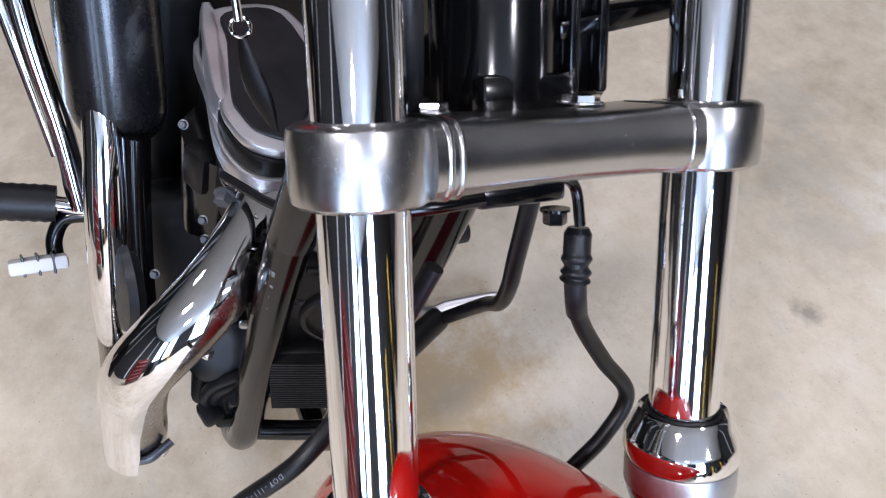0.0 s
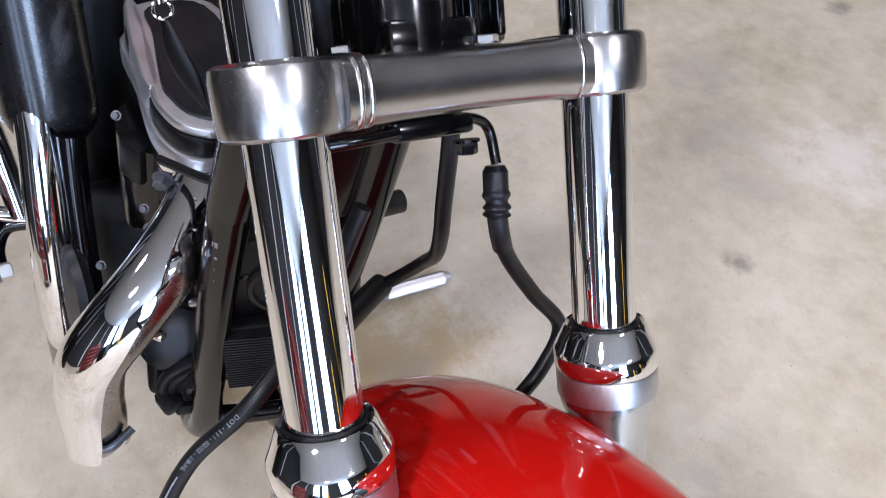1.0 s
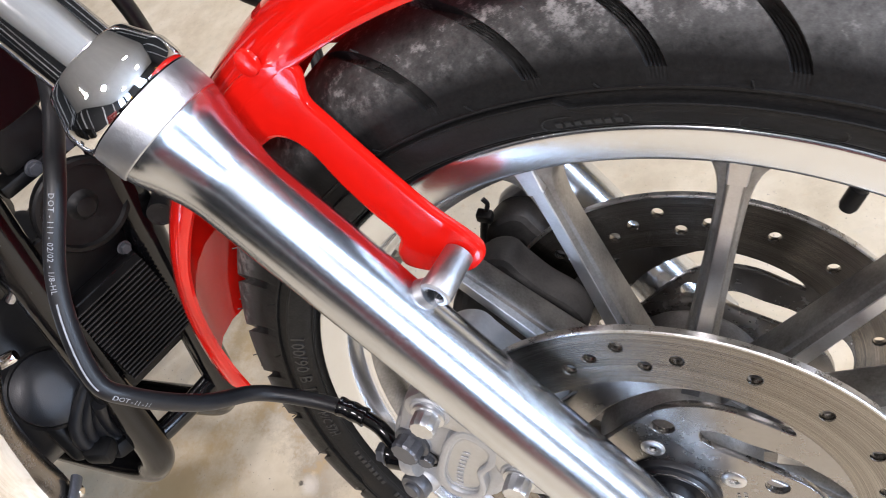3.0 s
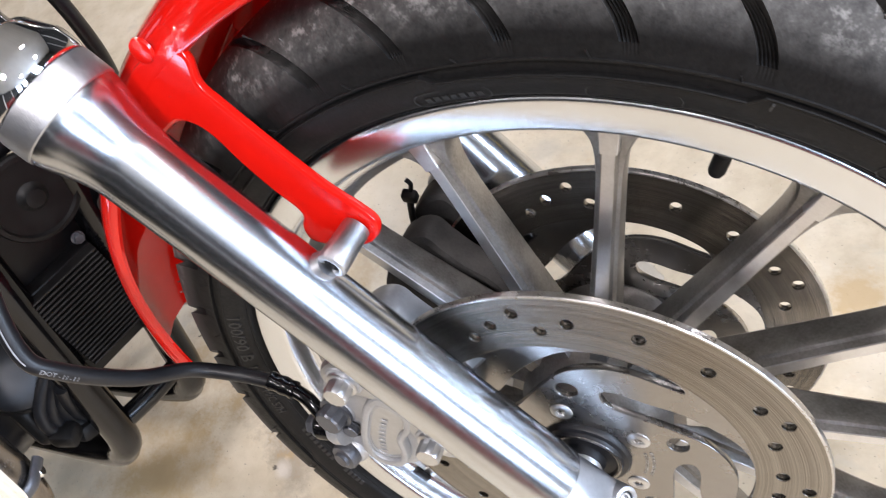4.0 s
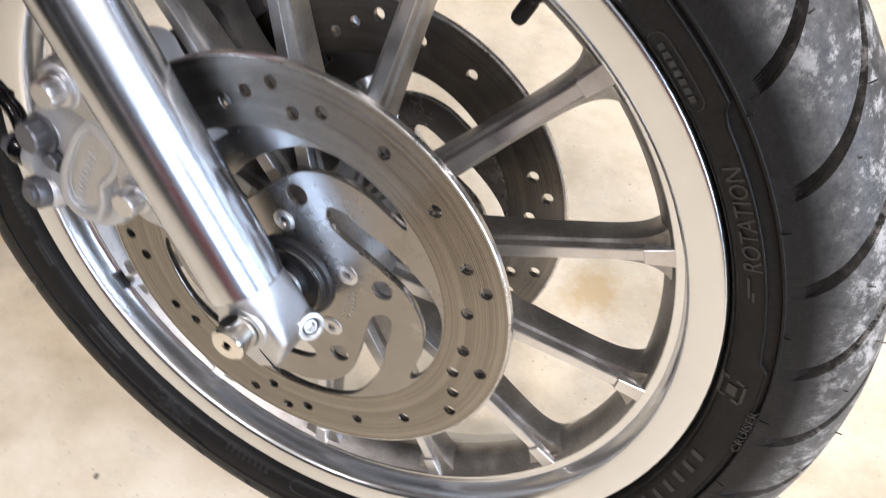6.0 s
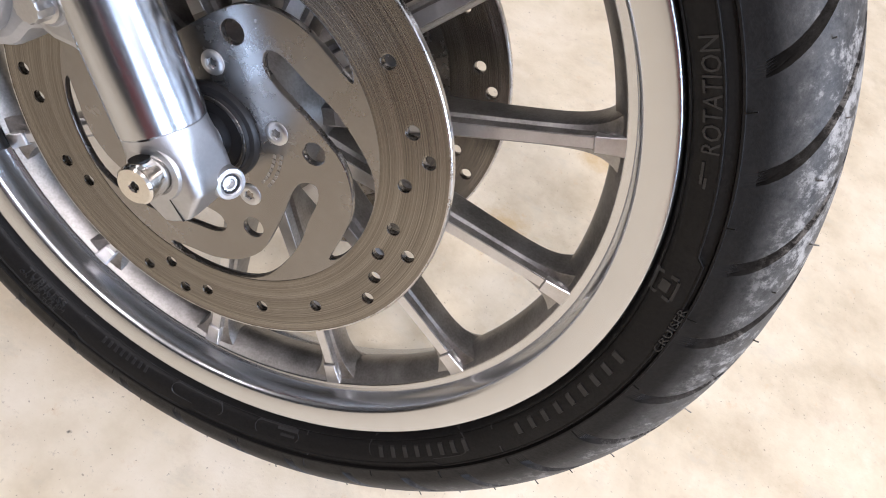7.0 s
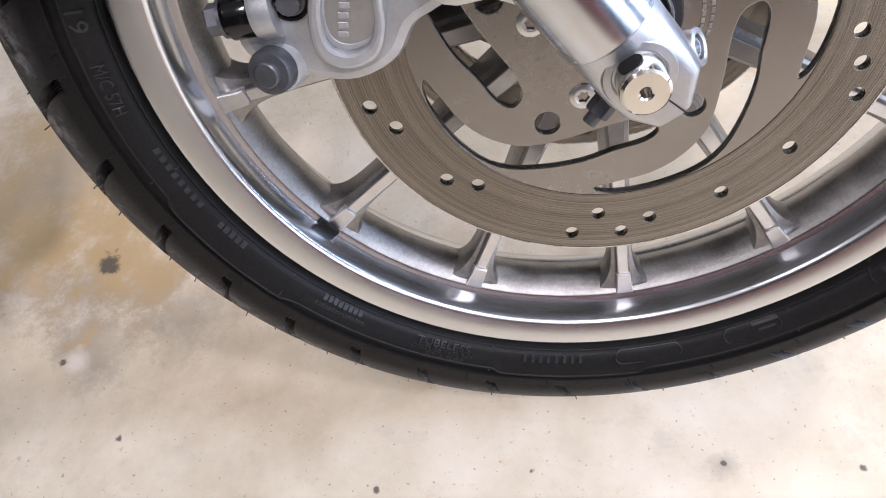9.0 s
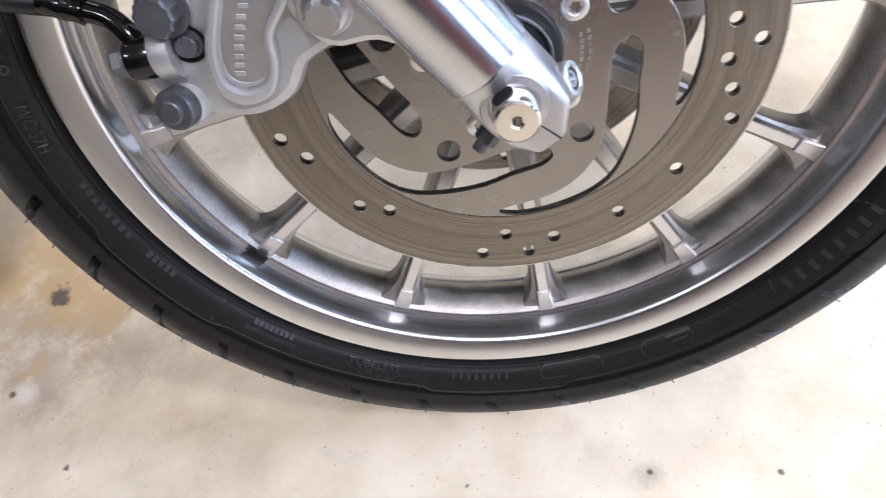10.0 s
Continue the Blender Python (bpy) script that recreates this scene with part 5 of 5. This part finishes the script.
# rocker box: polished layers with a dark one between them, on the axis of the cylinder
HEAD = Matrix(((0.923, 0.385, 0, -0.50), (0, 0, 1, -0.03), (-0.385, 0.923, 0, 0.48), (0, 0, 0, 1)))
LOW = [(0.0895, -0.010), (0.085, -0.029), (0.068, -0.042), (0.036, -0.048), (-0.026, -0.0425), (-0.105, -0.033), (-0.105, 0.055), (0.020, 0.062), (0.066, 0.052), (0.086, 0.030)]
TOP = [(0.0825, -0.006), (0.080, -0.018), (0.068, -0.034), (0.047, -0.0415), (0.020, -0.0430), (-0.065, -0.030), (-0.105, -0.024), (-0.105, 0.045), (0.015, 0.056), (0.058, 0.046), (0.079, 0.022)]


def inset(pts, d):
    cx, cy = sum(q[0] for q in pts) / len(pts), sum(q[1] for q in pts) / len(pts)
    return [(x - math.copysign(min(abs(x - cx), d), x - cx), y - math.copysign(min(abs(y - cy), d), y - cy)) for x, y in pts]


head = part("cylinder_head", plate([soft_outline(inset(LOW, 0.006), 5)], -0.120, -0.050, 0.004), SATIN, bike, "black cylinder head under the rocker box", HEAD)
part("rocker_base", plate([soft_outline(LOW, 5)], -0.050, -0.030, 0.003), BUFFED, head, "polished lower rocker box", HEAD)
part("rocker_gap", plate([soft_outline(inset(LOW, 0.003), 5)], -0.032, -0.014, 0.002), SATIN, head, "dark layer of the rocker box", HEAD)
part("rocker_edge", plate([soft_outline(TOP, 5)], -0.014, -0.004, 0.003), BUFFED, head, "polished edge of the rocker cover", HEAD)
part("rocker_cover", plate([soft_outline(inset(TOP, 0.009), 5)], -0.006, -0.001, 0.002), GREY_PAINT, head, "grey top of the rocker cover", HEAD)
part("rocker_side", plate([soft_outline([(0.005, -0.046), (0.005, -0.036), (-0.105, -0.024), (-0.105, -0.034)], 3)], -0.034, -0.004, 0.002), BUFFED, head, "polished side of the rocker box", HEAD)
# exhaust port and flange
part("exhaust_flange", solid([(0.026, -0.02), (0.036, -0.004), (0.036, 0.006), (0.030, 0.010)], 32), CHROME, bike, "chrome exhaust flange", along((-0.462, -0.046, 0.398), (-0.432, -0.070, 0.372)))
for p in ((-0.445, -0.083, 0.402), (-0.452, -0.040, 0.378)):
    bolt("flange_nut", along(p, (p[0] + 0.03, p[1] - 0.02, p[2] - 0.02)), bike, 0.007, 0.010, GUNMETAL, "dark flange nut", 6)
PIPE = [(-0.455, -0.042, 0.390), (-0.428, -0.066, 0.367), (-0.404, -0.103, 0.335), (-0.402, -0.138, 0.300), (-0.418, -0.163, 0.260), (-0.446, -0.168, 0.208), (-0.466, -0.167, 0.165), (-0.500, -0.167, 0.125), (-0.56, -0.166, 0.095), (-0.70, -0.157, 0.075), (-0.95, -0.150, 0.07)]
pipe = part("exhaust_pipe", sweep(PIPE, 0.0272, 32, 10), BLUED, bike, "dulled chrome exhaust header pipe under its heat shield")


def shell(pts, radius, thick, half, outward, segs=22, step=10):
    """A bent half tube of sheet metal; half: the angle it covers to each side, a function of 0..1."""
    path = smooth_path(pts, step)
    bm = bmesh.new()
    rings = []
    for i, p in enumerate(path):
        d = (path[min(i + 1, len(path) - 1)] - path[max(i - 1, 0)]).normalized()
        o = (outward - d * outward.dot(d)).normalized()
        w = d.cross(o)
        lo, hi = half(i / (len(path) - 1))
        ang = [math.radians(lo + (hi - lo) * j / segs) for j in range(segs + 1)]
        outer = [p + radius * (math.cos(a) * o + math.sin(a) * w) for a in ang]
        inner = [p + (radius - thick) * (math.cos(a) * o + math.sin(a) * w) for a in reversed(ang)]
        rings.append([bm.verts.new(q) for q in outer + inner])
    n = len(rings[0])
    for p, q in zip(rings, rings[1:]):
        for j in range(n):
            bm.faces.new((p[j], p[(j + 1) % n], q[(j + 1) % n], q[j]))
    for ring in (rings[0], rings[-1]):
        for j in range(segs):
            bm.faces.new((ring[j], ring[j + 1], ring[n - 2 - j], ring[n - 1 - j]))
    bmesh.ops.recalc_face_normals(bm, faces=bm.faces)
    return bm


SHIELD = PIPE[:6] + [(-0.462, -0.168, 0.165), (-0.467, -0.168, 0.150), (-0.471, -0.168, 0.138)]
part("heat_shield", shell(SHIELD, 0.0298, 0.0012, lambda t: (-128 + 28 * t, 128 - 28 * t), Vector((-0.46, -0.88, -0.10)) + 0.12 * Vector((0.77, -0.45, 0.46))), CHROME, pipe, "chrome heat shield")
for p in ((-0.4165, -0.1100, 0.2700), (-0.4455, -0.1495, 0.1500)):
    m = along(p, (p[0] + 0.045, p[1] + 0.040, p[2] - 0.010))
    part("shield_clamp", solid([(0.0054, -0.010), (0.0054, 0.003), (0.0044, 0.0052)], 20), CHROME, pipe, "chrome clamp screw", m)
part("clamp_strap", sweep([(-0.446, -0.176, 0.146), (-0.4400, -0.1620, 0.1480), (-0.4425, -0.1500, 0.1530), (-0.4455, -0.1400, 0.1580)], 0.0075, 14, 6, 0.55), GUNMETAL, pipe, "dark end of the clamp strap")
part("exhaust_pipe", sweep([(-0.640, -0.150, 0.47), (-0.622, -0.154, 0.400), (-0.614, -0.160, 0.335), (-0.615, -0.164, 0.270), (-0.625, -0.166, 0.21), (-0.66, -0.163, 0.15), (-0.74, -0.155, 0.12), (-0.95, -0.150, 0.12)], 0.0215, 28, 8), CHROME, bike, "chrome rear exhaust pipe")
part("support_tube", sweep([(-0.60, -0.130, 0.40), (-0.60, -0.135, 0.32), (-0.60, -0.138, 0.22), (-0.61, -0.135, 0.14)], 0.013, 18, 8), BLACK, bike, "black tube beside the exhaust")
part("air_cleaner", block(0.115, 0.088, 0.29, 0.040, 8), GLOSS_BLACK, bike, "glossy black air cleaner cover", pose(-0.660, -0.140, 0.5225, 0, 0, 6))
part("rear_cylinder", block(0.10, 0.20, 0.42, 0.03, 4), SATIN, bike, "black rear cylinder behind the first", pose(-0.745, -0.02, 0.42, 0, 12, 8))
part("push_rod_tube", sweep([(-0.76, -0.215, 0.53), (-0.75, -0.205, 0.45), (-0.745, -0.190, 0.36), (-0.74, -0.180, 0.27)], 0.013, 18, 8), CHROME, bike, "chrome tube beside the air cleaner")
part("push_rod_tube", sweep([(-0.78, -0.235, 0.53), (-0.765, -0.215, 0.43), (-0.755, -0.196, 0.33)], 0.009, 16, 8), CHROME, bike, "thin chrome tube beside the air cleaner")
for p in ((-0.510, -0.101, 0.440), (-0.500, -0.091, 0.354), (-0.505, -0.089, 0.332), (-0.500, -0.135, 0.306)):
    bolt("engine_bolt", along(p, (p[0] + 0.1, p[1] - 0.06, p[2] + 0.03)), bike, 0.0036, 0.005, GUNMETAL, "dark engine bolt", 6)
part("sensor_body", block(0.030, 0.022, 0.045, 0.006, 2), SATIN, bike, "small dark sensor housing on the engine", pose(-0.530, -0.085, 0.392, 10, 20, 30))

# rough masses added to shade the floor; wheel and seat stay unseen
primary = part("primary_case", block(0.42, 0.09, 0.20, 0.04, 4), GREY_PAINT, bike, "dark primary case on the left, added to shade the floor", pose(-0.76, 0.10, 0.20, 0, -12, 8))
part("rear_wheel", solid([(0.10, -0.06), (0.26, -0.065), (0.31, -0.055), (0.33, -0.02), (0.33, 0.02), (0.31, 0.055), (0.26, 0.065), (0.10, 0.06)], 48), TYRE, bike, "unseen black rear wheel, added to shade the floor", pose(-1.45, 0.05, 0.22) @ OUT)
part("seat", block(0.55, 0.24, 0.09, 0.04, 4), PLASTIC, bike, "unseen black seat, added to shade the floor", pose(-1.05, 0.02, 0.62, 0, -12, 6))

# foot peg and pedal ---------------------------------------------
peg = part("foot_peg", sweep([(-0.745, -0.205, 0.275), (-0.752, -0.27, 0.283), (-0.760, -0.34, 0.292)], lambda t: 0.0205 + (0.0012 if int(t * 22) % 2 else 0.0), 28, 12), RUBBER, bike, "black ribbed rubber foot peg")
part("peg_arm", sweep([(-0.745, -0.207, 0.275), (-0.742, -0.188, 0.270), (-0.735, -0.165, 0.262)], 0.010, 16, 6), CHROME, peg, "chrome peg joint")
part("pedal_arm", sweep([(-0.735, -0.170, 0.262), (-0.742, -0.198, 0.258), (-0.742, -0.212, 0.235), (-0.735, -0.214, 0.212)], 0.009, 16, 6), BLACK, peg, "black bent pedal arm")
pad_ = part("brake_pedal", block(0.034, 0.060, 0.016, 0.004, 2), TRIM, bike, "pale ridged brake pedal pad", pose(-0.722, -0.232, 0.214, 0, -20, 4))
for k in range(3):
    part("pedal_rib", block(0.031, 0.003, 0.023, 0.001, 1), GUNMETAL, pad_, "", pose(-0.7210, -0.247 + 0.015 * k, 0.2148, 0, -20, 4))

# side stand -------------------------------------------------------
stand = part("side_stand", sweep([(-0.72, 0.10, 0.155), (-0.742, 0.19, 0.085), (-0.750, 0.265, 0.038), (-0.750, 0.305, 0.022)], lambda t: 0.012 - 0.002 * t, 18, 8), SATIN_ALU, bike, "dull silver side stand leg on the left")
part("stand_foot", sweep([(-0.752, 0.288, 0.022), (-0.746, 0.335, 0.030), (-0.736, 0.385, 0.037), (-0.728, 0.416, 0.043)], lambda t: 0.0060 * min(1.0, 0.45 + 2.2 * t, 0.45 + 4.0 * (1 - t)), 20, 10, 2.1), BUFFED, stand, "flattened bright foot of the stand")

# steering head and controls above the clamp -----------------------
neck = part("steering_head", solid([(0.030, -0.02), (0.032, 0.0), (0.032, 0.16), (0.028, 0.17)], 40), BLACK, bike, "black steering head behind the fork", CL @ pose(-0.052, 0.0, 0.0))
part("head_bracket", block(0.050, 0.100, 0.150, 0.008, 3), BLACK, neck, "black bracket on the steering head", CL @ pose(-0.072, 0.024, 0.090))
for k in range(5):
    part("bracket_rib", block(0.010, 0.007, 0.140, 0.003, 2), BLACK, neck, "", CL @ pose(-0.044, -0.014 + 0.019 * k, 0.090))
part("lock_block", block(0.026, 0.054, 0.020, 0.003, 2), BLACK, neck, "black steering lock", CL @ pose(-0.034, 0.003, 0.022))
part("cable", sweep([(-0.150, -0.108, 0.660), (-0.146, -0.100, 0.618), (-0.150, -0.088, 0.592), (-0.160, -0.074, 0.568), (-0.185, -0.062, 0.550)], 0.0055, 16, 8), RUBBER, bike, "black cable in front of the fork tube")
part("cable", sweep([(-0.158, -0.085, 0.670), (-0.156, -0.074, 0.620), (-0.160, -0.068, 0.590), (-0.175, -0.058, 0.556)], 0.0065, 16, 8), RUBBER, bike, "black cable in front of the steering head")
lampb = part("headlamp", solid([(0.070, -0.04), (0.078, -0.01), (0.080, 0.0), (0.078, 0.006), (0.068, 0.010), (0.030, 0.014)], 64), CHROME, bike, "bright headlamp rim above the clamp", along((-0.140, 0.030, 0.702), (-0.06, 0.028, 0.690)))
part("lamp_bracket", block(0.02, 0.075, 0.012, 0.003, 2), BLACK, lampb, "black lamp bracket", pose(-0.205, 0.072, 0.592, 10, 0, 0))

# key with a strap
key = part("key_strap", sweep([(-0.392, -0.080, 0.540), (-0.390, -0.074, 0.515), (-0.386, -0.066, 0.494), (-0.384, -0.058, 0.474)], lambda t: 0.0025 + 0.0068 * math.sin(min(1.0, t * 1.05) * 3.1), 16, 8, 0.3), SATIN, bike, "black leather key strap hanging by the engine")
part("key_ring", lathe([(0.0065 + 0.0013 * math.cos(math.tau * i / 8), 0.0013 * math.sin(math.tau * i / 8)) for i in range(8)], 28, closed=True), CHROME, key, "chrome key ring", along((-0.392, -0.080, 0.546), (-0.30, -0.10, 0.56)))
part("key_link", sweep([(-0.392, -0.081, 0.550), (-0.394, -0.084, 0.575), (-0.396, -0.088, 0.61)], 0.003, 12, 6), CHROME, key, "chrome key link")
part("fuel_tank", block(0.30, 0.20, 0.16, 0.06, 5), RED, bike, "red fuel tank above the engine", pose(-0.98, 0.0, 0.84, 0, 10, 6))

# ---------------------------------------------------------------- things along the walls
def tool_cabinet():
    root = new("tool_cabinet")
    root.matrix_world = pose(0.55, -2.15, 0, 0, 0, 10)
    tagged(root, "red steel tool cabinet with drawers on casters", "cabinet")
    part("body", block(0.72, 0.46, 0.86, 0.012, 2), DARK_RED, root, "", pose(0, 0, 0.53))
    for k in range(5):
        dr = part("drawer", block(0.66, 0.02, 0.135, 0.006, 2), DARK_RED, root, "", pose(0, 0.238, 0.20 + 0.152 * k))
        part("handle", block(0.50, 0.018, 0.016, 0.004, 2), ZINC, dr, "bright handle", pose(0, 0.256, 0.25 + 0.152 * k))
    for x in (-0.28, 0.28):
        for y in (-0.16, 0.16):
            part("caster", solid([(0.05, -0.018), (0.052, -0.01), (0.052, 0.01), (0.05, 0.018)], 24), RUBBER, root, "", pose(x, y, 0.052, 0, 90, 0))


def bollard(x, y):
    root = new("bollard")
    root.matrix_world = pose(x, y, 0)
    tagged(root, "yellow painted steel bollard by the windows", "bollard", "yellow bollards")
    part("post", solid([(0.075, 0.0), (0.075, 1.12), (0.068, 1.15), (0.04, 1.17)], 32), YELLOW, root)
    part("base_plate", block(0.24, 0.24, 0.012, 0.003, 2), YELLOW, root, "", pose(0, 0, 0.006))


DARK_RED = worn("dark_red_paint", (0.16, 0.006, 0.008), (0.22, 0.008, 0.010), 0.4, 0.0, 10)
YELLOW = worn("yellow_paint", (0.70, 0.42, 0.02), (0.78, 0.50, 0.04), 0.4, 0.0, 10)
tool_cabinet()
for bx, by in ((3.4, 2.45), (4.2, 1.5), (3.3, -1.9)):
    bollard(bx, by)


# unseen black boxes, added to darken what the chrome reflects
def reflection_block(x, y, w, h, turn_):
    root = new("reflection_block")
    root.matrix_world = pose(x, y, 0, 0, 0, turn_)
    tagged(root, "unseen black box added to darken reflections in the chrome", "bin", "black storage bins")
    part("body", block(0.40, w, h, 0.02, 2), PLASTIC, root, "", pose(0, 0, h / 2))
    part("lid", block(0.43, w + 0.03, 0.035, 0.012, 2), SATIN, root, "flat black lid", pose(0, 0, h + 0.016))
    for sy in (-1, 1):
        part("handle", block(0.12, 0.02, 0.025, 0.006, 2), SATIN, root, "", pose(0, sy * (w / 2 + 0.008), h * 0.8))


for bx, by, bw, bh, bt in ((-2.7, -1.6, 0.55, 0.75, 84), (-1.35, -2.0, 0.6, 0.7, 97), (-2.05, -1.75, 0.5, 0.6, 88), (1.45, -1.9, 0.5, 0.7, 75), (2.9, 0.35, 0.25, 0.7, 8), (3.1, 0.85, 0.4, 0.5, 0), (2.9, 1.7, 0.6, 0.6, -8), (2.7, 2.7, 0.4, 0.65, 6)):
    reflection_block(bx, by, bw, bh, bt)
